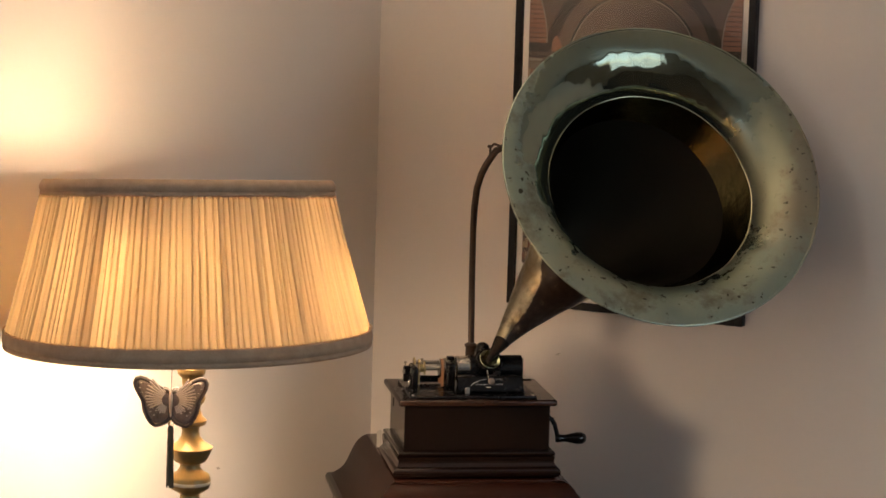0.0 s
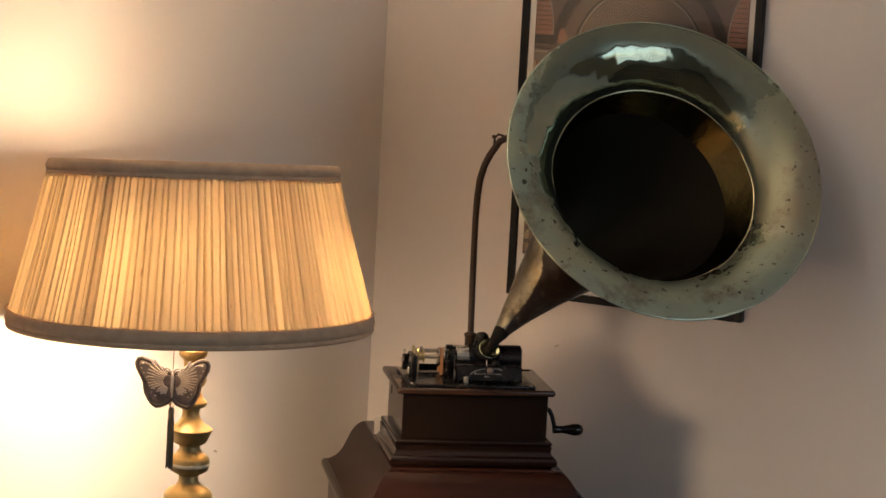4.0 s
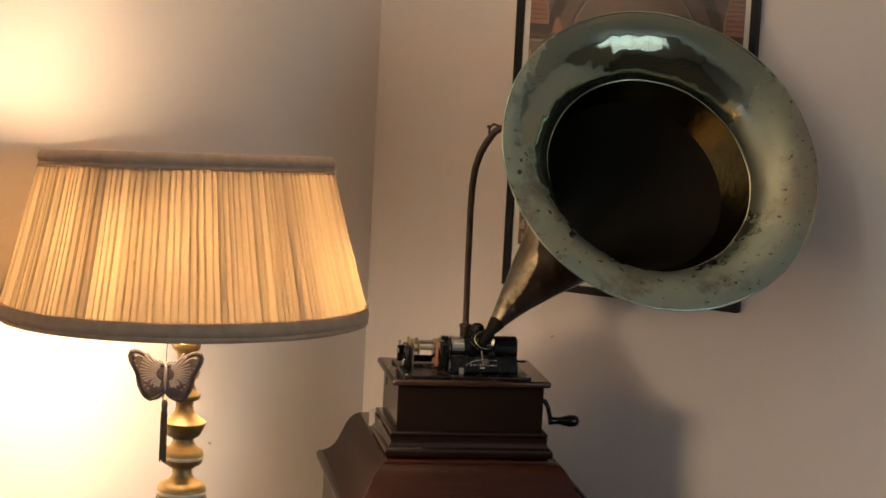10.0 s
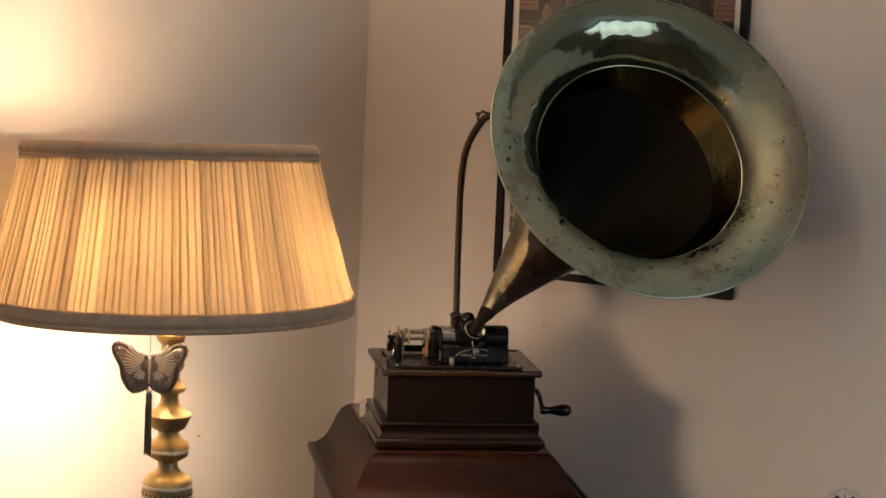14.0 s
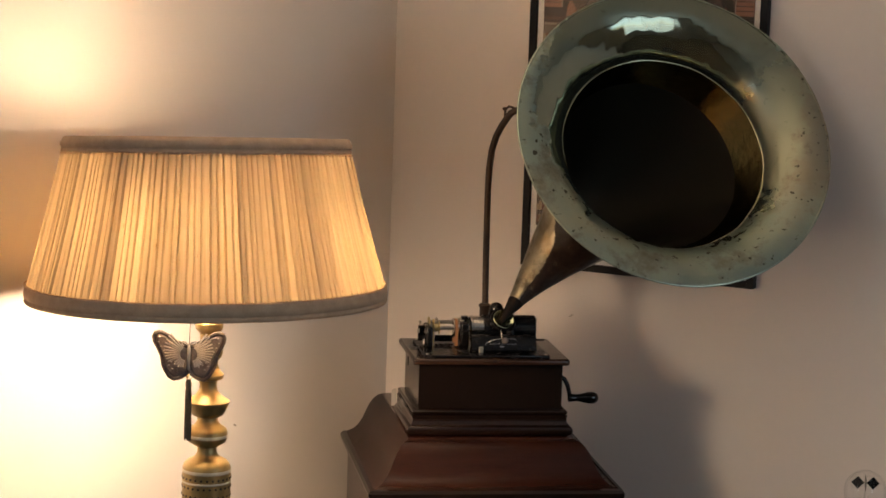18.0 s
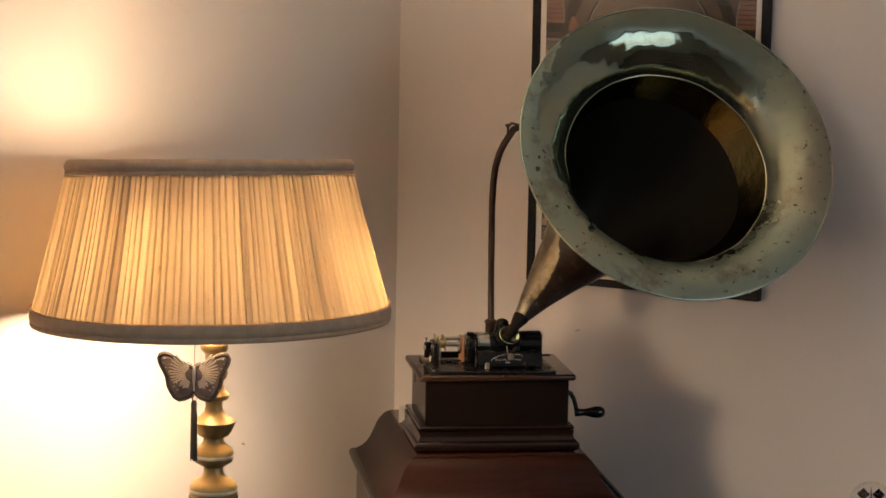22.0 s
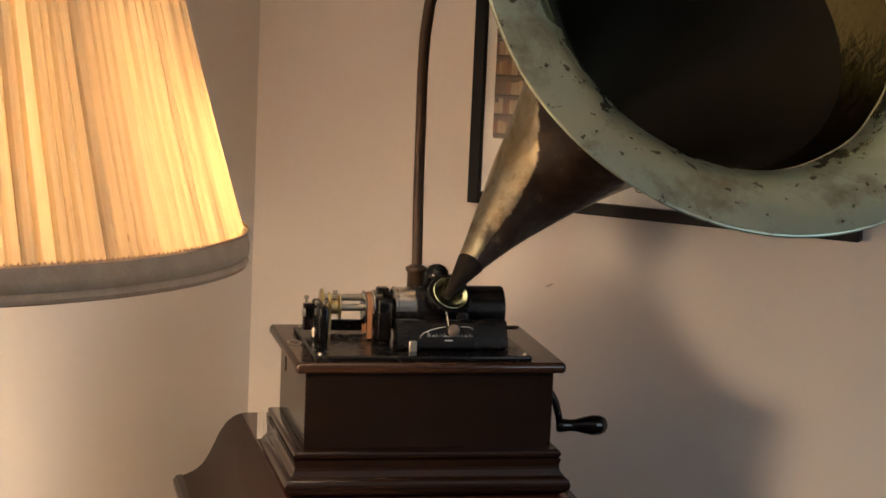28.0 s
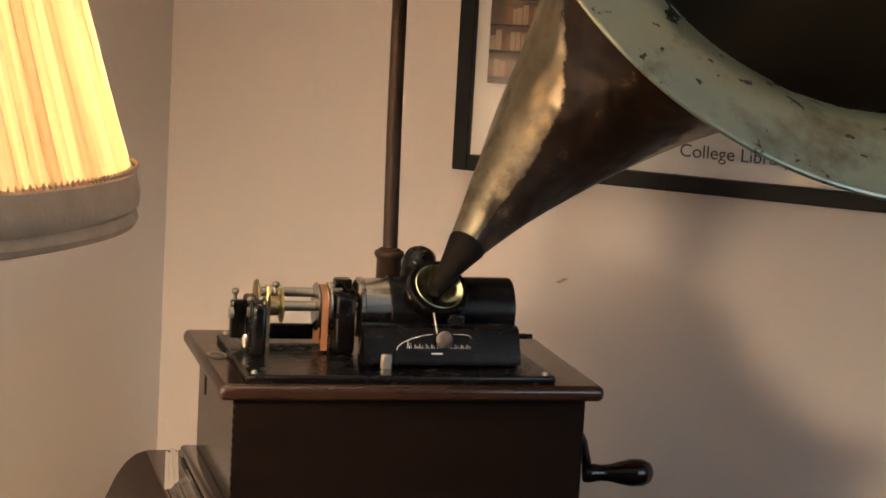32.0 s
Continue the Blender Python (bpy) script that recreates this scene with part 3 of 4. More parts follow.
# belt: round the pulley and down through the bedplate
bm = bmesh.new()
bp = [(-0.0196, 0.866)] + [(0.0196 * math.cos(a), AZ + 0.0196 * math.sin(a)) for a in [radians(180 - k * 12) for k in range(16)]] + [(0.0196, 0.866)]
bp = [(-y, z) for y, z in bp]
inner = [(y * 0.94, AZ + (z - AZ) * 0.94 if z > 0.867 else z) for y, z in bp]
rows = []
for (y, z), (yi, zi) in zip(bp, inner):
    rows.append([bm.verts.new((-0.0634, y, z)), bm.verts.new((-0.0576, y, z)), bm.verts.new((-0.0576, yi, zi)), bm.verts.new((-0.0634, yi, zi))])
for a, b in zip(rows, rows[1:]):
    for k in range(4):
        bm.faces.new((a[k], a[(k + 1) % 4], b[(k + 1) % 4], b[k]))
part("belt", bm, BELT, pulley, "tan leather drive belt")
# gear end at the left
part("end_post", box(-0.1255, -0.1135, -0.034, 0.030, 0.863, AZ + 0.006, 0.003, 2), BLACK, ph)
part("end_bracket", box(-0.138, -0.1195, 0.012, 0.022, 0.870, AZ + 0.002, 0.002, 2), BLACK, ph)
for x, y, z, h in ((-0.1345, 0.014, AZ + 0.002, 0.010), (-0.1240, -0.005, AZ - 0.002, 0.010), (-0.1165, -0.018, AZ + 0.004, 0.007), (-0.1035, -0.012, AZ + 0.014, 0.009)):
    part("thumb_screw", lathe([(0.0, h + 0.001), (0.0026, h), (0.0034, h - 0.002), (0.0026, h - 0.004), (0.0016, h - 0.005), (0.0016, 0.0)], 12, Matrix.Translation((x, y, z))), STEEL, ph)
part("lock_nut", lathe([(0.0, 0.0), (0.004, 0.0), (0.005, 0.001), (0.005, 0.004), (0.0, 0.005)], 14, along_x(-0.1425, -0.004, AZ - 0.006)), STEEL, ph)
part("lock_nut", lathe([(0.0, 0.0), (0.0045, 0.0), (0.0045, 0.006), (0.0, 0.006)], 14, along_x(-0.127, -0.010, AZ - 0.004)), STEEL, ph)
part("oil_cup", lathe([(0.0, 0.0), (0.003, 0.0), (0.004, 0.008), (0.003, 0.012), (0.0, 0.013)], 12, Matrix.Translation((-0.1285, -0.020, 0.868))), NICKEL, ph)
gear = part("feed_gear", lathe([(0.0, 0.0), (0.0165, 0.0), (0.0175, 0.0008), (0.0175, 0.0022), (0.0165, 0.003), (0.0, 0.003)], 40, along_x(-0.117, 0.016, AZ + 0.003)), BRASSY, ph, "brass feed gear")
part("shaft_gear", lathe([(0.0, 0.0), (0.0085, 0.0), (0.0085, 0.008), (0.0, 0.008)], 28, along_x(-0.1065, AX, AZ)), BRASSY, ph)
part("shaft_flange", lathe([(0.0, 0.0), (0.0135, 0.0), (0.0145, 0.0006), (0.0145, 0.0022), (0.0, 0.003)], 32, along_x(-0.0975, AX, AZ)), BRASSY, ph)
part("gear_guard", box(-0.108, -0.104, 0.008, 0.020, 0.866, AZ + 0.016, 0.0015), BRASSY, ph)
part("back_web", box(-0.100, -0.040, 0.030, 0.036, 0.866, 0.880, 0.002), BLACK, ph)
# crane rod
collar = part("collar", lathe([(0.0, 0.8655), (0.0135, 0.8655), (0.0115, 0.872), (0.0112, 0.935), (0.0128, 0.937), (0.0138, 0.9395), (0.0130, 0.942), (0.0105, 0.943), (0.0092, 0.9445), (0.0, 0.9445)], 28, Matrix.Translation((0.0115, 0.062, 0))), POLE, ph, "turned iron socket of the crane")
rod = [(0.0115, 0.060, 0.946), (0.0095, 0.060, 1.05), (0.0085, 0.060, 1.19), (0.0095, 0.058, 1.235), (0.0125, 0.052, 1.275), (0.0185, 0.040, 1.305), (0.0260, 0.024, 1.328), (0.0335, 0.004, 1.347), (0.039, -0.012, 1.360), (0.062, -0.045, 1.378), (0.107, -0.075, 1.395)]
part("crane_rod", tube(rod, [0.0068] * 3 + [0.0072] * 6 + [0.006, 0.005], 16), POLE, ph, "bent brown iron rod that carries the horn")
part("crane_hook", tube([(0.030, 0.006, 1.3475), (0.028, -0.006, 1.366), (0.034, -0.016, 1.3745), (0.043, -0.026, 1.372)], 0.0026, 10), POLE, ph)
part("hook_knob", lathe([(0.0, -0.004), (0.004, -0.003), (0.005, 0.0), (0.004, 0.003), (0.0, 0.004)], 12, Matrix.Translation((0.027, -0.004, 1.368))), POLE, ph)
# crank
crank = part("crank_arm", tube([(0.150, 0.0, 0.797), (0.170, 0.0, 0.797), (0.179, 0.0, 0.792), (0.186, 0.0, 0.780), (0.191, 0.0, 0.762), (0.193, 0.0, 0.7525)], [0.005, 0.005, 0.005, 0.0048, 0.0045, 0.0045], 12), BLACK, ph, "bent black iron crank arm")
part("crank_handle", lathe([(0.0, -0.001), (0.0085, -0.001), (0.009, 0.003), (0.0085, 0.008), (0.0075, 0.014), (0.0078, 0.022), (0.0105, 0.033), (0.0128, 0.044), (0.0125, 0.054), (0.0095, 0.061), (0.004, 0.064), (0.0, 0.0645)], 28, along_x(0.190, -0.003, 0.7515)), DARKWOOD, crank, "turned black wooden handle")

# ---- cylinder record ----
rec = part("cylinder_record", lathe([(0.0268, 0.0), (0.0278, 0.0012)] + [(0.0278 + 0.00012 * (k % 2), 0.0012 + k * 0.0022) for k in range(50)] + [(0.0278, 0.1110), (0.0272, 0.1120), (0.0245, 0.1122), (0.0238, 0.1100), (0.0238, 0.06), (0.0262, 0.03), (0.0266, 0.001), (0.0268, 0.0)], 56), WAX)
rec.matrix_world = G @ along_x(-0.0035, AX, AZ)
tagged(rec, "black wax cylinder record slipped onto the nickel mandrel", "record")

# ---- reproducer ----
FACE = surface("greenish_brass_face", (0.50, 0.56, 0.36), (0.60, 0.64, 0.44), 40, (0.08, 0.2), metal=1.0, bumps=0.05)
rp = thing("reproducer", G, "round black sound box with a shiny brass face over the record", "reproducer")
RM = Matrix.Translation((0.0355, -0.0315, 0.9235)) @ Matrix.Rotation(radians(48), 4, "X") @ Matrix.Rotation(radians(8), 4, "Y")
part("housing", lathe([(0.0, -0.012), (0.020, -0.012), (0.0262, -0.010), (0.0278, -0.004), (0.0278, 0.002), (0.0265, 0.004), (0.0225, 0.0045), (0.0220, 0.002), (0.0, 0.002)], 44, RM), BLACK, rp)
part("face", lathe([(0.0, 0.0020), (0.008, 0.0021), (0.014, 0.0026), (0.0190, 0.0044), (0.0212, 0.0054), (0.0222, 0.0050), (0.0226, 0.0035)], 44, RM), FACE, rp, "polished greenish brass face")
part("carriage_arm", box(0.024, 0.058, -0.012, 0.046, 0.925, 0.937, 0.004, 3), BLACK, rp)
part("arm_hood", lathe([(0.0, 0.012), (0.009, 0.0105), (0.0135, 0.006), (0.0148, 0.0), (0.0148, -0.02), (0.0, -0.02)], 24, Matrix.Translation((0.027, 0.006, 0.942)) @ Matrix.Rotation(radians(35), 4, "X")), BLACK, rp)
part("weight_pin", tube([(0.0265, -0.060, 0.9075), (0.0275, -0.0715, 0.8915)], 0.0009, 8), NICKEL, rp)
part("weight_knob", lathe([(0.0, 0.0042), (0.0060, 0.004), (0.0072, 0.003), (0.0074, 0.001), (0.0066, 0.0), (0.0, 0.0)], 24, along_y(0.0335, -0.0735, 0.8875)), PEWTER, rp)
part("lift_lever", box(0.0405, 0.0565, -0.055, -0.045, 0.885, 0.906, 0.003), BLACK, rp)

# ---- horn ----
C, N = Vector((0.795, -0.240, 1.331)), Vector((0.560, -0.642, 0.5235)).normalized()
TIP = G @ Vector((0.0355, -0.038, 0.930))
TH, DEEP_IN = 0.219, 0.085  # the throat's radius and how far it lies behind the rim
END = C - N * DEEP_IN
P1 = Vector((0.511, -0.107, 1.112))
horn = thing("horn", Matrix.Translation(TIP), "large old brass phonograph horn with a wide patinated bell", "horn")


def horn_axis(f):
    return (1 - f) ** 2 * TIP + 2 * f * (1 - f) * P1 + f * f * END


def horn_dir(f):
    """The way of the cone, turning to the bell's own axis towards its mouth."""
    bend = (2 * (1 - f) * (P1 - TIP) + 2 * f * (END - P1)).normalized()
    return bend.lerp(N, min(max((f - 0.25) / 0.75, 0.0), 1.0) ** 1.5).normalized()


def horn_run(f, steps=40):
    """The share of the cone's length that lies before f."""
    marks = [horn_axis(k / steps) for k in range(steps + 1)]
    legs = [(b - a).length for a, b in zip(marks, marks[1:])]
    return sum(legs[: round(f * steps)]) / sum(legs)


def loft(profile, seg=96, dent=0.0, closed_lip=False):
    """Rings of (fraction of the axis, radius, shift along the way) square to the horn's bent axis."""
    bm = bmesh.new()
    rings = []
    for f, r, s in profile:
        d = horn_dir(f)
        a = Vector((0, 0, 1)).cross(d).normalized()
        b = d.cross(a)
        o = horn_axis(f) + d * s
        ring = []
        for k in range(seg):
            t = 2 * math.pi * k / seg
            q = o + r * (math.cos(t) * a + math.sin(t) * b)
            q += (q - o).normalized() * dent * noise.noise(q * 14)
            ring.append(bm.verts.new(q - TIP))
        rings.append(ring)
    for x, y in zip(rings, rings[1:]):
        for k in range(seg):
            bm.faces.new((x[k], x[(k + 1) % seg], y[(k + 1) % seg], y[k]))
    uvl = bm.loops.layers.uv.new("UVMap")
    for i, f in enumerate(bm.faces):
        k = i % seg
        for lp, u in zip(f.loops, (k, k + 1, k + 1, k)):
            lp[uvl].uv = (u / seg, i // seg / len(profile))
    return bm


R0 = 0.3355
cone = [(k / 40, 0.0080 + (TH - 0.0080) * horn_run(k / 40) ** 1.36, 0.0) for k in range(3, 41)]
part("cone", loft(cone, 72, 0.0016), HORN_OUT, horn, "worn brown cone of the horn, pale reflections painted along it")
inner = [(f, max(r - 0.0016, 0.002), s) for f, r, s in cone]
part("cone_lining", loft(inner[:-3], 72, 0.0016), SHADEDBRASS, horn, "tarnished inside of the cone, darkened for the shade deep within")
part("throat_band", loft(inner[-4:], 72, 0.0016), THROATBAND, horn, "brown shiny brass inside of the throat, lighter copy of the lining")
flare = [(1.0, TH + (R0 - TH) * (1 - math.cos(a)) ** 0.92, DEEP_IN * math.sin(a) ** 1.15) for a in [radians(90 * k / 16) for k in range(17)]]
part("bell", loft(flare, 160, 0.0022), HORN_IN, horn, "greenish speckled brass bell with dents")
part("bell_back", loft([(f, r + 0.0012, s - 0.0016) for f, r, s in flare], 160, 0.0022), HORN_OUT, horn)
bm = loft([(1.0, R0 + 0.0026 * math.cos(2 * math.pi * k / 8), DEEP_IN + 0.0026 * math.sin(2 * math.pi * k / 8)) for k in range(9)], 120, 0.0)
part("rim_wire", bm, HORN_IN, horn, "rolled wire rim")
# ring added for the bright glint where the bell turns into the throat
part("throat_edge", loft([(1.0, TH + 0.0010 + 0.0030 * math.cos(2 * math.pi * k / 8), 0.0005 + 0.0030 * math.sin(2 * math.pi * k / 8)) for k in range(9)], 160, 0.0022), GLINT, horn, "bright brass ring added for the glint on the throat edge")
part("rubber_joint", tube([horn_axis(f) - TIP for f in (-0.02, 0.0, 0.025, 0.055, 0.082)], [0.0050, 0.0062, 0.0095, 0.0135, 0.0174], 24), RUBBER, horn, "dark rubber sleeve at the narrow end")

# ---- table lamp ----
lampob = thing("floor_lamp", pose(0.362, -1.308, 0), "turned brass lamp with a pleated cream silk shade, switched on", "lamp")
col = [(0.0, 1.085), (0.012, 1.085), (0.012, 1.052), (0.0245, 1.040), (0.0250, 1.034), (0.0235, 1.029), (0.0165, 1.022), (0.0155, 1.010), (0.0165, 1.000), (0.0235, 0.994), (0.0250, 0.987), (0.0225, 0.980)]
part("stem_top", lathe(col, 40), LAMPBRASS, lampob)
col = [(0.0225, 0.980), (0.0170, 0.974), (0.0165, 0.966), (0.0205, 0.955), (0.0270, 0.949), (0.0275, 0.945), (0.0255, 0.941), (0.0165, 0.938), (0.0150, 0.930), (0.0165, 0.920), (0.0230, 0.911), (0.0345, 0.904), (0.0385, 0.901), (0.0380, 0.897), (0.0345, 0.890), (0.0310, 0.882), (0.0270, 0.876), (0.0185, 0.872)]
part("stem_knop", lathe(col, 40), LAMPBRASS, lampob)
col = [(0.0185, 0.872), (0.0180, 0.866), (0.0230, 0.858), (0.0330, 0.852), (0.0355, 0.846), (0.0360, 0.842)]
part("stem_bowl", lathe(col, 40), LAMPBRASS, lampob)
part("cream_ring", lathe([(0.0360, 0.842), (0.0366, 0.8405), (0.0366, 0.8375), (0.0358, 0.836)], 40), GROOVE, lampob)
col = [(0.0358, 0.836), (0.0330, 0.828), (0.0230, 0.822), (0.0170, 0.818), (0.0175, 0.808), (0.0230, 0.800), (0.0340, 0.795), (0.0400, 0.789), (0.0425, 0.783), (0.0428, 0.780)]
part("stem_collar", lathe(col, 40), LAMPBRASS, lampob)
part("cream_ring", lathe([(0.0428, 0.780), (0.0434, 0.7785), (0.0434, 0.7755), (0.0428, 0.774)], 40), GROOVE, lampob)
part("drum", lathe([(0.0428, 0.774), (0.0430, 0.745), (0.0430, 0.700), (0.0428, 0.690)], 40), LAMPBRASS, lampob)
# dark discs carry the shade inside pierced holes; the drum is not cut
PIERCE = surface("pierced_shadow", (0.03, 0.02, 0.01), (0.05, 0.035, 0.02), 60, (0.5, 0.7))
bm = bmesh.new()
for row in range(5):
    for k in range(26):
        b = lathe([(0.0, 0.0006), (0.0022, 0.0006), (0.0022, -0.001)], 6)
        join(bm, b, Matrix.Rotation(2 * math.pi * (k + 0.5 * (row % 2)) / 26, 4, "Z") @ Matrix.Translation((0.0431, 0, 0.765 - row * 0.0155)) @ Matrix.Rotation(radians(90), 4, "Y"))
tagged(part("pierced_dots", bm, PIERCE, lampob, "rows of small dark dots for the shade in pierced holes"), kind="stuff")
part("cream_ring", lathe([(0.0430, 0.7595), (0.0438, 0.7585), (0.0438, 0.7565), (0.0430, 0.7555)], 40), GROOVE, lampob)
part("lower_stem", lathe([(0.0428, 0.690), (0.036, 0.682), (0.022, 0.672), (0.020, 0.64), (0.026, 0.60), (0.022, 0.56), (0.018, 0.40), (0.020, 0.20), (0.034, 0.14), (0.028, 0.11), (0.05, 0.08)], 36), LAMPBRASS, lampob)
part("foot", lathe([(0.05, 0.08), (0.09, 0.06), (0.14, 0.035), (0.15, 0.02), (0.15, 0.0), (0.0, 0.0)], 40), LAMPBRASS, lampob)
part("bulb_holder", lathe([(0.0, 1.135), (0.016, 1.135), (0.017, 1.085), (0.0, 1.085)], 20), LAMPBRASS, lampob)

SM = Matrix.Translation((-0.047, 0.061, 1.083)) @ Matrix.Rotation(radians(27), 4, "Z") @ Matrix.Rotation(radians(-3.5), 4, "X") @ Matrix.Rotation(radians(-1.3), 4, "Y")
RB, RT, SH = 0.3160, 0.2470, 0.264
rng = random.Random(7)
PL = 150
edges = [0.0]
for k in range(PL):
    edges.append(edges[-1] + rng.uniform(0.7, 1.35) * (1.25 if rng.random() < 0.12 else 1.0))
edges = [e / edges[-1] * 2 * math.pi for e in edges]
cross = []
for k in range(PL):
    d = rng.uniform(0.0034, 0.0082)
    tone = rng.random()
    for f, o in ((0.0, 0.0), (0.2, 0.78 * d), (0.5, d), (0.84, 0.82 * d)):
        cross.append((edges[k] + f * (edges[k + 1] - edges[k]), o, o / d, tone))
bm = bmesh.new()
rings = []
for i in range(9):
    h = i / 8
    ring = []
    for a, o, _, _ in cross:
        r = RB + (RT - RB) * h + 0.004 * math.sin(math.pi * h) * -1 + o * (0.75 + 0.35 * math.sin(math.pi * h)) + 0.0007 * noise.noise((a * 30, h * 3, 0))
        aa = a + 0.004 * noise.noise((a * 20, h * 2.0, 3))
        ring.append(bm.verts.new((r * math.cos(aa), r * math.sin(aa), SH * h)))
    rings.append(ring)
nn = len(cross)
for a, b in zip(rings, rings[1:]):
    for k in range(nn):
        bm.faces.new((a[k], a[(k + 1) % nn], b[(k + 1) % nn], b[k]))
uvl = bm.loops.layers.uv.new("UVMap")
for f in bm.faces:
    for lp in f.loops:
        q = lp.vert.co
        lp[uvl].uv = ((math.atan2(q.y, q.x) + math.pi) * RB, q.z)
fol = bm.loops.layers.uv.new("Fold")
bm.verts.index_update()
for f in bm.faces:
    tone = cross[min(lp.vert.index % nn for lp in f.loops) // 4 * 4][3] if max(lp.vert.index % nn for lp in f.loops) - min(lp.vert.index % nn for lp in f.loops) < 3 else cross[-1][3]
    for lp in f.loops:
        lp[fol].uv = (cross[lp.vert.index % nn][2], tone)


def settle(b):
    """The upper rim leans away a little, the lower one towards the room."""
    for v in b.verts:
        v.co.z -= v.co.y * math.tan(radians(-0.8 + 2.8 * v.co.z / SH))
    b.transform(SM)
    return b


settle(bm)
shade = part("shade", bm, SHADE, lampob, "cream pleated silk lampshade glowing from within")
for f in shade.data.polygons:
    f.use_smooth = True


def band(r0, z0, r1, z1, thick):
    h = z1 - z0
    prof = [(r0, z0), (r0 + thick * 0.8, z0 + 0.04 * h), (r0 + thick * 1.1, z0 + 0.14 * h), (r0 + thick * 0.95, z0 + 0.25 * h), (r0 + thick * 0.7, z0 + 0.30 * h), (r0 + thick * 1.15, z0 + 0.38 * h), (r0 + thick * 1.25, z0 + 0.6 * h), (r1 + thick, z1 - 0.06 * h), (r1 + thick * 0.4, z1), (r1, z1 - 0.001), (r1 - 0.003, (z0 + z1) / 2), (r0, z0)]
    return settle(lathe(prof, 120))


part("top_trim", band(RT + 0.0045, SH - 0.018, RT + 0.0005, SH + 0.010, 0.005), TRIM, shade, "brown-grey braid along the top")
part("bottom_trim", band(RB + 0.000, -0.017, RB - 0.001, 0.014, 0.0055), TRIM, shade, "thick brown-grey braid along the bottom")
def loops(r, z, count, size):
    """A row of small braid loops, one mesh."""
    vs, fs = [], []
    for k in range(count):
        a = 2 * math.pi * k / count
        o, e, t = Vector((r * math.cos(a), r * math.sin(a), z)), Vector((math.cos(a), math.sin(a), 0)), Vector((-math.sin(a), math.cos(a), 0))
        n0 = len(vs)
        vs += [o + e * size, o - e * size, o + t * size, o - t * size, o + Vector((0, 0, size * 1.5)), o - Vector((0, 0, size * 1.5))]
        fs += [(n0 + i, n0 + j, n0 + m) for i, j, m in ((0, 2, 4), (2, 1, 4), (1, 3, 4), (3, 0, 4), (2, 0, 5), (1, 2, 5), (3, 1, 5), (0, 3, 5))]
    me = bpy.data.meshes.new("loops")
    me.from_pydata(vs, [], fs)
    b = bmesh.new()
    b.from_mesh(me)
    return settle(b)


tagged(part("braid_edging", loops(RT + 0.0105, SH - 0.0190, 300, 0.0013), TRIM, shade), kind="stuff")
tagged(part("braid_edging", loops(RB + 0.0050, 0.0150, 360, 0.0013), TRIM, shade), kind="stuff")
for a in (0, 120, 240):
    part("shade_spoke", tube([SM @ Vector((0, 0, SH - 0.02)), SM @ Vector((RT * math.cos(radians(a)), RT * math.sin(radians(a)), SH - 0.006))], 0.002, 8), BRASSY, lampob)
part("harp_rod", tube([(0, 0, 1.13), (-0.03, 0.04, 1.2), SM @ Vector((0, 0, SH - 0.02))], 0.003, 8), BRASSY, lampob)
BULB = glass("bulb_glass", (1.0, 0.95, 0.85), 0.1)
for bx, by, bz in BULBS:
    q = Vector((bx - 0.362, by + 1.308, bz))
    bulb = part("bulb", lathe([(0.0, 0.040), (0.014, 0.037), (0.025, 0.027), (0.030, 0.013), (0.028, 0.0), (0.018, -0.022), (0.014, -0.035), (0.0, -0.035)], 24, Matrix.Translation(q) @ Matrix.Diagonal((0.38, 0.38, 0.5, 1) if bz > 1.25 else (1, 1, 1, 1))), BULB, lampob)
    bulb.visible_shadow = False
    part("bulb_arm", tube([(0, 0, 1.09), q * 0.5 + Vector((0, 0, 0.5 * (bz - 0.14))), q - Vector((0, 0, 0.06)), q - Vector((0, 0, 0.034))] if bz > 1.25 else [(0, 0, 1.09), q - Vector((0, 0, 0.034))], 0.006, 10), LAMPBRASS, lampob)
    # added cap that keeps this bulb's light off the upper wall
    if bz in (BULBS[0][2], BULBS[2][2], BULBS[4][2]):
        low = 0.010 if bz == BULBS[0][2] else 0.028
        part("light_block_cap", lathe([(0.0, 0.066), (0.024, 0.062), (0.042, 0.052), (0.050, low), (0.048, low), (0.040, 0.050), (0.0, 0.063)], 28, Matrix.Translation(q)), LAMPBRASS, lampob)
    # added deep cup: throws light up and shades the lower right wall
    if bz == BULBS[3][2]:
        part("light_block_cup", lathe([(0.0, -0.100), (0.036, -0.097), (0.054, -0.07), (0.056, 0.095), (0.054, 0.095), (0.050, -0.066), (0.034, -0.092), (0.0, -0.095)], 28, Matrix.Translation(q)), LAMPBRASS, lampob)

# ---- butterfly ornament ----
BF = Matrix.Translation((0.373, -1.385, 0.999)) @ Matrix.Rotation(radians(27), 4, "Z")
but = thing("butterfly_ornament", BF, "silvery filigree butterfly with a dark tassel, hung from the shade", "ornament")


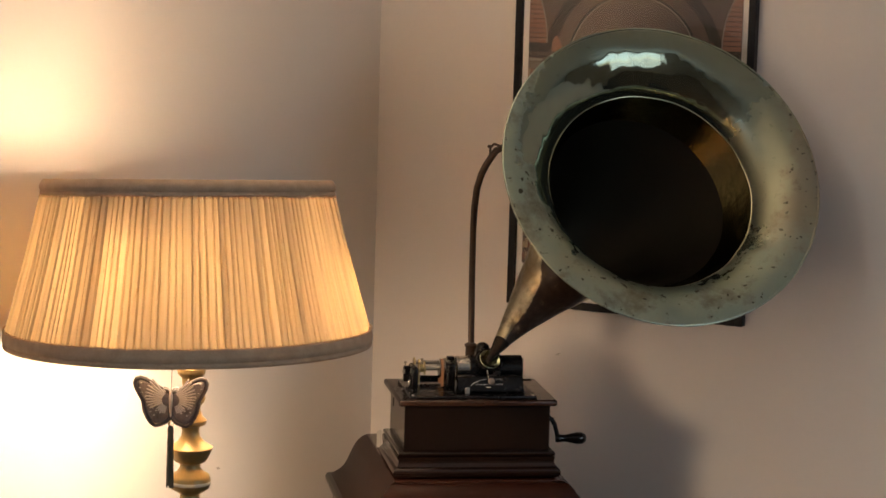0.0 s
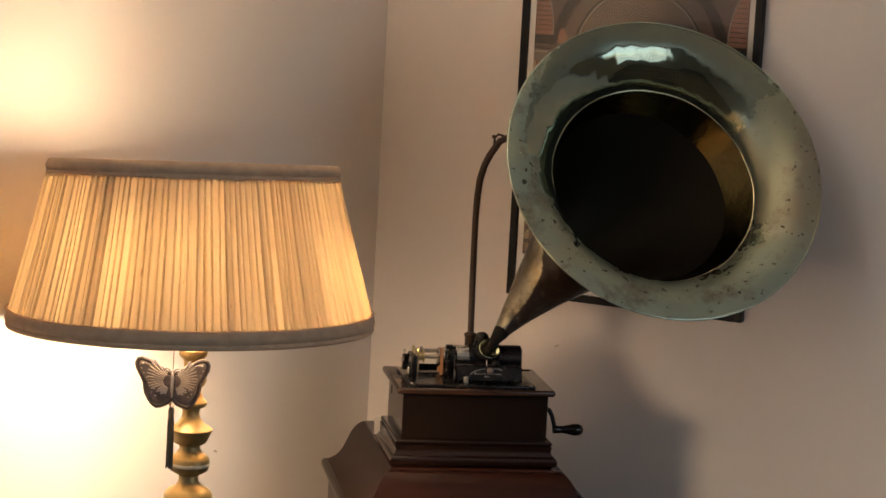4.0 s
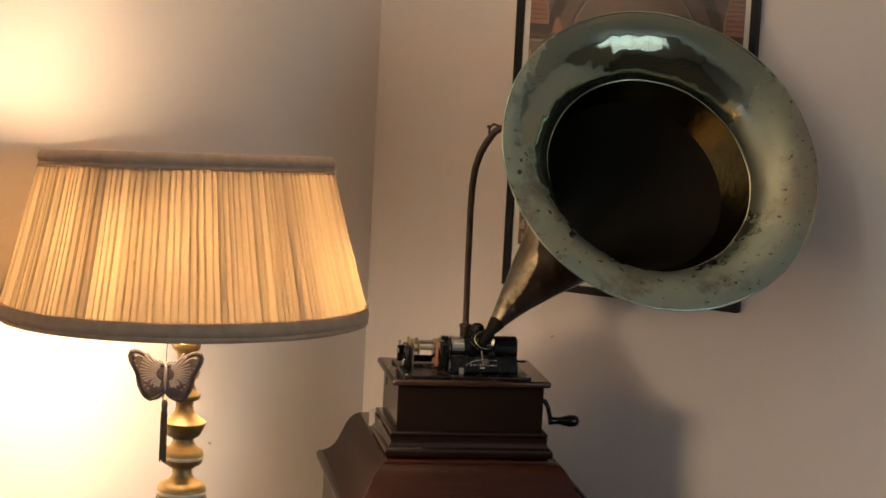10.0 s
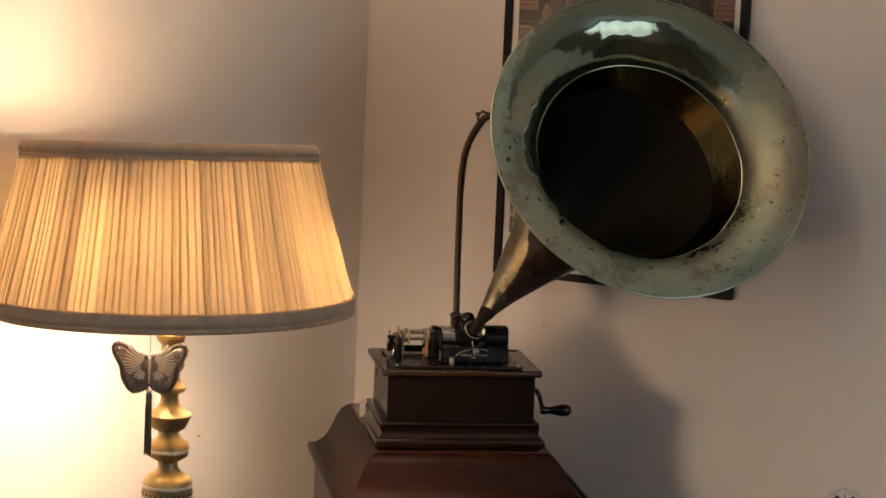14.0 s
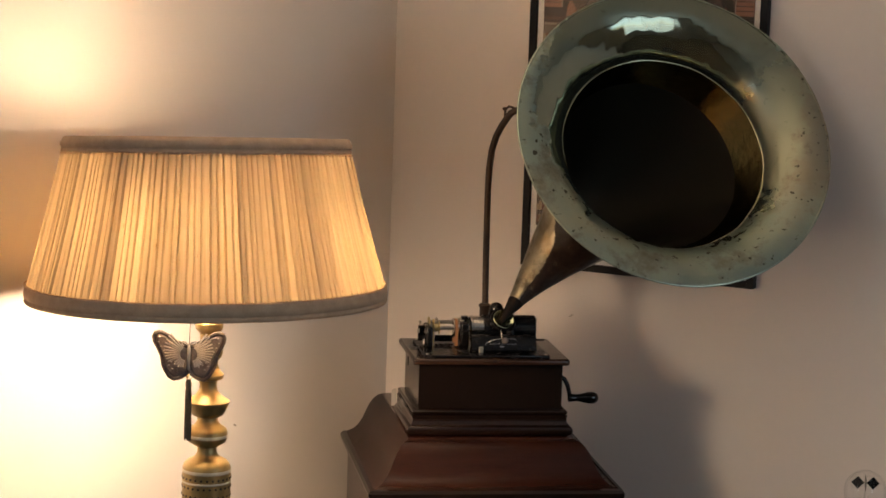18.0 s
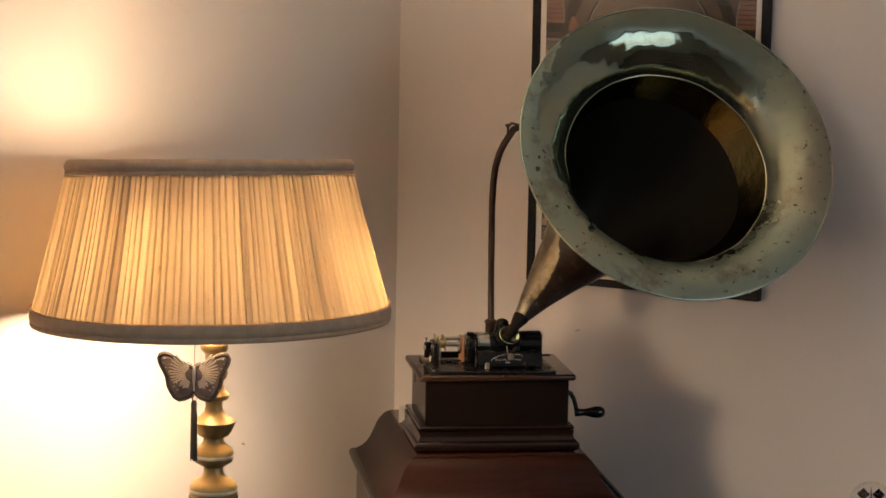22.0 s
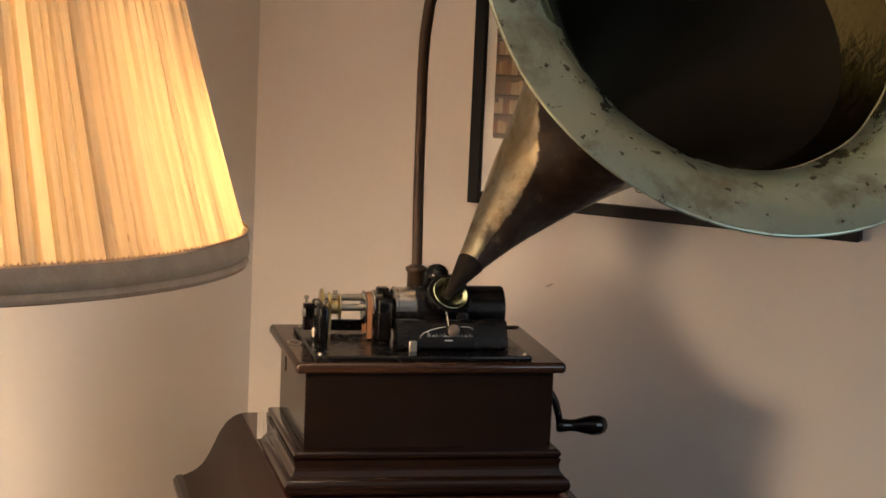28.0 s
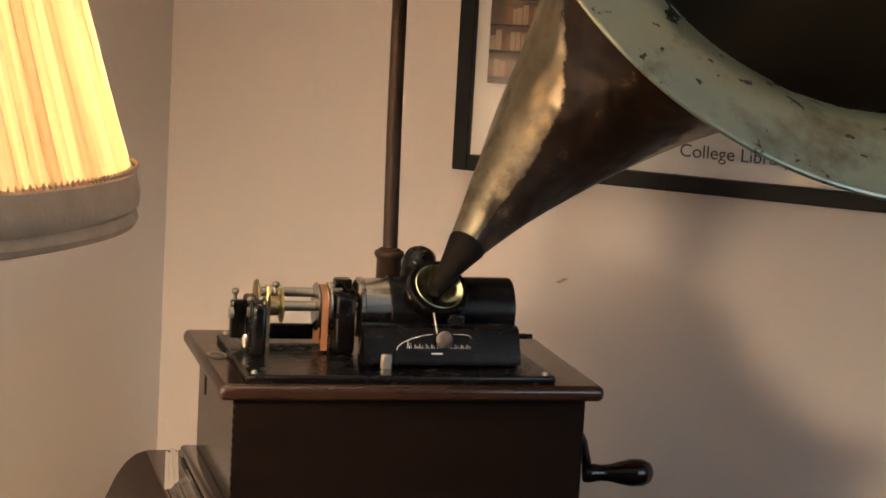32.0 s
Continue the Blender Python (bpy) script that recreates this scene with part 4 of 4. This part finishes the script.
def wing(sign):
    out = [(0.001, 0.012), (0.010, 0.014), (0.022, 0.021), (0.034, 0.029), (0.044, 0.035), (0.052, 0.037), (0.058, 0.035), (0.0605, 0.029), (0.059, 0.021), (0.055, 0.013), (0.0505, 0.005), (0.0465, -0.003), (0.0455, -0.011), (0.044, -0.021), (0.039, -0.031), (0.034, -0.039), (0.026, -0.0445), (0.018, -0.043), (0.011, -0.040), (0.005, -0.036), (0.001, -0.028), (0.0005, -0.010)]
    bm = bmesh.new()
    front, back, mid = [], [], []
    for x, z in out:
        front.append(bm.verts.new((sign * x, -0.0035 - 0.08 * x, z)))
        back.append(bm.verts.new((sign * x, 0.0035 - 0.08 * x, z)))
        mid.append(bm.verts.new((sign * (x * 0.80 + 0.0045), -0.0105 - 0.08 * x, z * 0.80)))
    n = len(out)
    for k in range(n):
        j = (k + 1) % n
        bm.faces.new((front[k], front[j], back[j], back[k]))
        bm.faces.new((front[k], front[j], mid[j], mid[k]))
    bm.faces.new(mid)
    bm.faces.new(back)
    return bm, out


for s in (-1, 1):
    bm, out = wing(s)
    w = part("wing", bm, WINGS, but)
    veins = bmesh.new()
    for k in range(15):
        a = radians(54 - k * 8.6)
        r0, r1 = 0.012, 0.047 - 0.0013 * k
        p0, p1 = (0.003 + r0 * math.cos(a), r0 * math.sin(a)), (0.003 + r1 * math.cos(a), r1 * math.sin(a) * (0.95))
        if k > 9:
            p1 = (p1[0] * 0.75, p1[1] * 0.9)
        join(veins, tube([(s * p0[0], -0.0112 - 0.08 * p0[0], p0[1]), (s * p1[0], -0.0098 - 0.08 * p1[0], p1[1])], 0.0017, 6))
    for x, z in ((0.050, 0.029), (0.052, 0.021), (0.048, 0.013), (0.043, 0.005), (0.030, -0.014), (0.024, -0.018), (0.018, -0.022), (0.034, -0.020), (0.028, -0.026)):
        join(veins, lathe([(0.0, 0.0020), (0.0022, 0.0), (0.0, -0.0020)], 6, Matrix.Translation((s * x, -0.0100 - 0.08 * x, z))))
    tagged(part("filigree", veins, SILVER, w, "raised silver wire veins"), kind="stuff")
    rim = [(s * x, -0.0050 - 0.08 * x, z) for x, z in out]
    part("wing_edge", tube(rim + rim[:1], 0.0040, 8), PEWTER, w, "dark beaded edge")
part("thorax", lathe([(0.0, 0.016), (0.0026, 0.013), (0.0036, 0.006), (0.0032, 0.0), (0.0028, -0.014), (0.0016, -0.026), (0.0, -0.030)], 12, Matrix.Translation((0, -0.010, 0))), SILVER, but)
for s in (-1, 1):
    part("head_scroll", tube([(0, -0.008, 0.012), (s * 0.005, -0.009, 0.020), (s * 0.011, -0.009, 0.022), (s * 0.013, -0.009, 0.017), (s * 0.009, -0.009, 0.013)], 0.0018, 6), SILVER, but)
part("cord", tube([(0, -0.006, 0.016), (0.001, -0.002, 0.065)], 0.0006, 6), TASSEL, but)
part("bead", lathe([(0.0, 0.006), (0.004, 0.004), (0.0055, 0.0), (0.004, -0.004), (0.0, -0.006)], 14, Matrix.Translation((0, -0.006, -0.041))), GLASS, but)
bm = bmesh.new()
for k in range(34):
    a, r = rng.uniform(0, 6.28), 0.0055 * math.sqrt(rng.random())
    x, y = r * math.cos(a), r * math.sin(a)
    join(bm, tube([(x * 0.5, -0.006 + y * 0.5, -0.047), (x, -0.006 + y, -0.07), (x * 1.15, -0.006 + y * 1.15, -0.147 - rng.uniform(0, 0.006))], 0.0009, 5))
tagged(part("tassel", bm, TASSEL, but, "dark olive silk tassel"), kind="stuff")
part("tassel_head", lathe([(0.0, -0.044), (0.004, -0.046), (0.0055, -0.052), (0.005, -0.060), (0.0045, -0.064)], 14, Matrix.Translation((0, -0.006, 0))), TASSEL, but)

# ---- framed poster ----
PX0, PX1, PZ0, PZ1, PY = 0.305, 0.870, 0.979, 1.80, YW
pic = thing("framed_poster", pose(PX0, PY, PZ0), "library poster with a white margin in a thin black frame", "poster")
W, H, T = PX1 - PX0, PZ1 - PZ0, 0.017
part("frame_bar", box(0, T, -0.022, 0, 0, H, 0.0015), FRAMEBLACK, pic)
part("frame_bar", box(W - T, W, -0.022, 0, 0, H, 0.0015), FRAMEBLACK, pic)
part("frame_bar", box(T, W - T, -0.022, 0, 0, T, 0.0015), FRAMEBLACK, pic)
part("frame_bar", box(T, W - T, -0.022, 0, H - T, H, 0.0015), FRAMEBLACK, pic)
part("margin", box(T - 0.004, W - T + 0.004, -0.012, -0.004, T - 0.004, H - T + 0.004), PAPER, pic, "white paper margin", smooth=False)
VAULT = surface("print_vault", (0.065, 0.045, 0.034), (0.12, 0.076, 0.054), 9, (0.4, 0.5), bumps=0)
BRICK = surface("print_brick", (0.20, 0.090, 0.058), (0.29, 0.14, 0.09), 12, (0.4, 0.5), bumps=0)
DEEP = surface("print_shadow", (0.018, 0.013, 0.011), (0.032, 0.023, 0.018), 12, (0.4, 0.5), bumps=0)
BOOKS = [surface("print_book", c, tuple(v * 1.3 for v in c), 50, (0.4, 0.5), bumps=0) for c in ((0.17, 0.080, 0.045), (0.24, 0.16, 0.10), (0.13, 0.055, 0.035), (0.28, 0.21, 0.14), (0.11, 0.07, 0.045))]
IX0, IX1, IZ0, IZ1 = 0.032, W - 0.032, 0.094, H - 0.035
prt = part("print", box(IX0, IX1, -0.0135, -0.0119, IZ0, IZ1), VAULT, pic, "dark photograph of a vaulted library hall", smooth=False)


def flat(pts, y):
    b = bmesh.new()
    b.faces.new([b.verts.new((x, y, z)) for x, z in pts])
    return b


def arch(cx, cz, r0, r1, a0, a1, y, n=28):
    b = bmesh.new()
    last = None
    for k in range(n + 1):
        a = radians(a0 + (a1 - a0) * k / n)
        q = [b.verts.new((cx + r * math.cos(a), y, cz + r * math.sin(a))) for r in (r0, r1)]
        if last:
            b.faces.new((last[0], last[1], q[1], q[0]))
        last = q
    return b


MX = W / 2
RIB = surface("print_pale_rib", (0.20, 0.165, 0.14), (0.30, 0.25, 0.215), 14, (0.4, 0.5), bumps=0)
for k, (r0, r1, m) in enumerate(((0.186, 0.212, DEEP), (0.1512, 0.1575, DEEP), (0.1492, 0.1512, RIB), (0.1575, 0.1588, BOOKS[4]))):
    part("arch_rib", arch(MX, 0.552, r0, r1, 8, 172, -0.0139 - k * 0.0001), m, prt, smooth=False)
for s in (-1, 1):
    x0 = IX0 if s < 0 else IX1
    curve = [(0.043, 0.592), (0.0425, 0.615), (0.0395, 0.640), (0.034, 0.663), (0.026, 0.685), (0.013, 0.712), (0.0, 0.732)]
    part("brick_pier", flat([(x0, 0.592)] + [(x0 - s * d, z) for d, z in curve], -0.0143), BRICK, prt, smooth=False)
    part("pier_edge", flat([(x0 - s * (d + 0.0026), z) for d, z in curve] + [(x0 - s * d, z) for d, z in reversed(curve)], -0.0144), RIB, prt, smooth=False)
    for z in [0.602 + 0.0105 * k for k in range(9)]:
        wide = next(d0 + (d1 - d0) * (z - z0) / (z1 - z0) for (d0, z0), (d1, z1) in zip(curve, curve[1:]) if z0 <= z <= z1)
        part("brick_joint", flat([(x0, z), (x0 - s * wide, z), (x0 - s * wide, z + 0.0017), (x0, z + 0.0017)], -0.0145), DEEP, prt, smooth=False)
    part("small_spandrel", flat([(x0 - s * d, z) for d, z in ((0.056, 0.574), (0.082, 0.574), (0.079, 0.590), (0.068, 0.610), (0.061, 0.604), (0.057, 0.592))], -0.0143), BRICK, prt, smooth=False)
    for z0, z1, wide, m in ((0.571, 0.592, 0.054, DEEP), (0.551, 0.557, 0.036, RIB), (0.560, 0.563, 0.045, DEEP)):
        part("cornice", flat([(x0, z0), (x0 - s * wide * 0.92, z0), (x0 - s * wide, z1), (x0, z1)], -0.0142), m, prt, smooth=False)
    for k in range(8):
        part("flute", flat([(x0 - s * (0.003 + 0.0036 * k), 0.533), (x0 - s * (0.0048 + 0.0036 * k), 0.533), (x0 - s * (0.0048 + 0.0036 * k), 0.549), (x0 - s * (0.003 + 0.0036 * k), 0.549)], -0.0142), RIB, prt, smooth=False)
    for r in range(16 if s < 0 else 4):
        z = IZ0 + 0.004 + r * 0.0275
        part("shelf_board", flat([(x0, z), (x0 - s * (0.075 + 0.001 * r), z + 0.003), (x0 - s * (0.075 + 0.001 * r), z + 0.0055), (x0, z + 0.003)], -0.0146), DEEP, prt, smooth=False)
        x = 0.0
        while x < 0.070:
            w = rng.uniform(0.0042, 0.0078)
            h = rng.uniform(0.015, 0.0215)
            part("book_spine", flat([(x0 - s * x, z + 0.0035), (x0 - s * (x + w * 0.9), z + 0.004), (x0 - s * (x + w * 0.9), z + 0.0035 + h), (x0 - s * x, z + 0.0035 + h)], -0.0144), rng.choice(BOOKS), prt, smooth=False)
            x += w
part("hall_floor", flat([(IX0 + 0.09, IZ0), (IX1 - 0.09, IZ0), (MX + 0.03, 0.33), (MX - 0.03, 0.33)], -0.0143), BOOKS[4], prt, smooth=False)
fc = bpy.data.curves.new("caption", "FONT")
fc.body, fc.size, fc.align_x = "College Library", 0.0190, "LEFT"
tmp = new("caption_tmp", fc)
bpy.context.view_layer.update()
me = bpy.data.meshes.new_from_object(tmp.evaluated_get(bpy.context.evaluated_depsgraph_get()))
bpy.data.objects.remove(tmp)
me.materials.append(TEXT)
cap = new("caption", me)
cap.parent = pic
cap.matrix_basis = pose(0.246, -0.0125, 0.036, 90, 0, 0)
tagged(cap, "small grey caption on the white margin")
pane = part("glazing", box(T - 0.003, W - T + 0.003, -0.0175, -0.0160, T - 0.003, H - T + 0.003), PANE, pic, "thin glass of the frame", smooth=False)
pane.visible_shadow = False

# ---- small things ----
slip = thing("paper_slip", G, "torn white paper slip tucked behind the phonograph base", "paper")
bm = bmesh.new()
rowv = []
for k in range(7):
    y = 0.0960 + 0.0012 * k
    zig = (0.0, 0.002, -0.001, 0.003, 0.001, -0.001, 0.002)[k]
    rowv.append([bm.verts.new((-0.1800 + 0.0021 * k + zig * (1 - s), y + 0.0015 * s, CT + 0.020 + s * (0.0225 + zig + 0.004 * rng.random()))) for s in (0.0, 0.7, 1.4)])
for a, b in zip(rowv, rowv[1:]):
    for s in (0, 1):
        bm.faces.new((a[s], b[s], b[s + 1], a[s + 1]))
bmesh.ops.solidify(bm, geom=list(bm.faces), thickness=0.0006)
part("sheet", bm, PAPER, slip, smooth=False)

stand = thing("side_table", pose(1.36, -0.62, 0), "small round dark wooden side table", "table")
part("tabletop", lathe([(0.0, 0.655), (0.17, 0.655), (0.175, 0.648), (0.17, 0.64), (0.0, 0.64)], 40), DARKWOOD, stand)
part("column", lathe([(0.02, 0.641), (0.03, 0.60), (0.018, 0.5), (0.024, 0.3), (0.035, 0.12), (0.03, 0.06)], 24), DARKWOOD, stand)
part("foot", lathe([(0.03, 0.06), (0.12, 0.03), (0.14, 0.015), (0.14, 0.0), (0.0, 0.0)], 32), DARKWOOD, stand)
mill = thing("radiometer", pose(1.345, -0.598, 0.655), "clear glass light-mill bulb with small dark vanes on a stand", "ornament")
part("foot", lathe([(0.0, 0.0), (0.035, 0.0), (0.036, 0.006), (0.028, 0.012), (0.008, 0.018), (0.007, 0.043), (0.0, 0.043)], 28), GLASS, mill)
part("bulb", lathe([(0.039 * math.sin(math.pi * k / 24), 0.080 - 0.039 * math.cos(math.pi * k / 24)) for k in range(25)], 40), PANE, mill, "thin clear glass bulb")
part("spindle", tube([(0, 0, 0.044), (0, 0, 0.108)], 0.0007, 6), STEEL, mill)
part("hub", lathe([(0.0, 0.100), (0.0022, 0.098), (0.0022, 0.093), (0.0, 0.091)], 10), STEEL, mill)
for k in range(4):
    turn = Matrix.Rotation(radians(20 + 90 * k), 4, "Z") @ Matrix.Translation((0.014, 0, 0.095)) @ Matrix.Rotation(radians(45), 4, "Y")
    v = box(-0.0085, 0.0085, -0.0004, 0.0002, -0.0085, 0.0085)
    v.transform(turn)
    vane = part("vane", v, BLACK, mill, smooth=False)
    v = box(-0.0083, 0.0083, 0.00022, 0.0006, -0.0083, 0.0083)
    v.transform(turn)
    part("vane_face", v, NICKEL, vane, "silvery face", smooth=False)
for name, m in (("scuff_left", Matrix.Translation((XW + 0.0012, -0.577, 0.674))), ("scuff_right", pose(0.43, YW - 0.0012, 0.873, 0, 0, 90))):
    bm = bmesh.new()
    for k in range(3):
        join(bm, box(-0.0008, 0.0008, -0.005 + k * 0.003, 0.0005 + k * 0.003, -0.0012 - 0.002 * k, 0.0002 - 0.002 * k))
    bm.transform(m)
    structure("trim", bm, SCUFF, "small grey scuff in the wall paint", "mark")
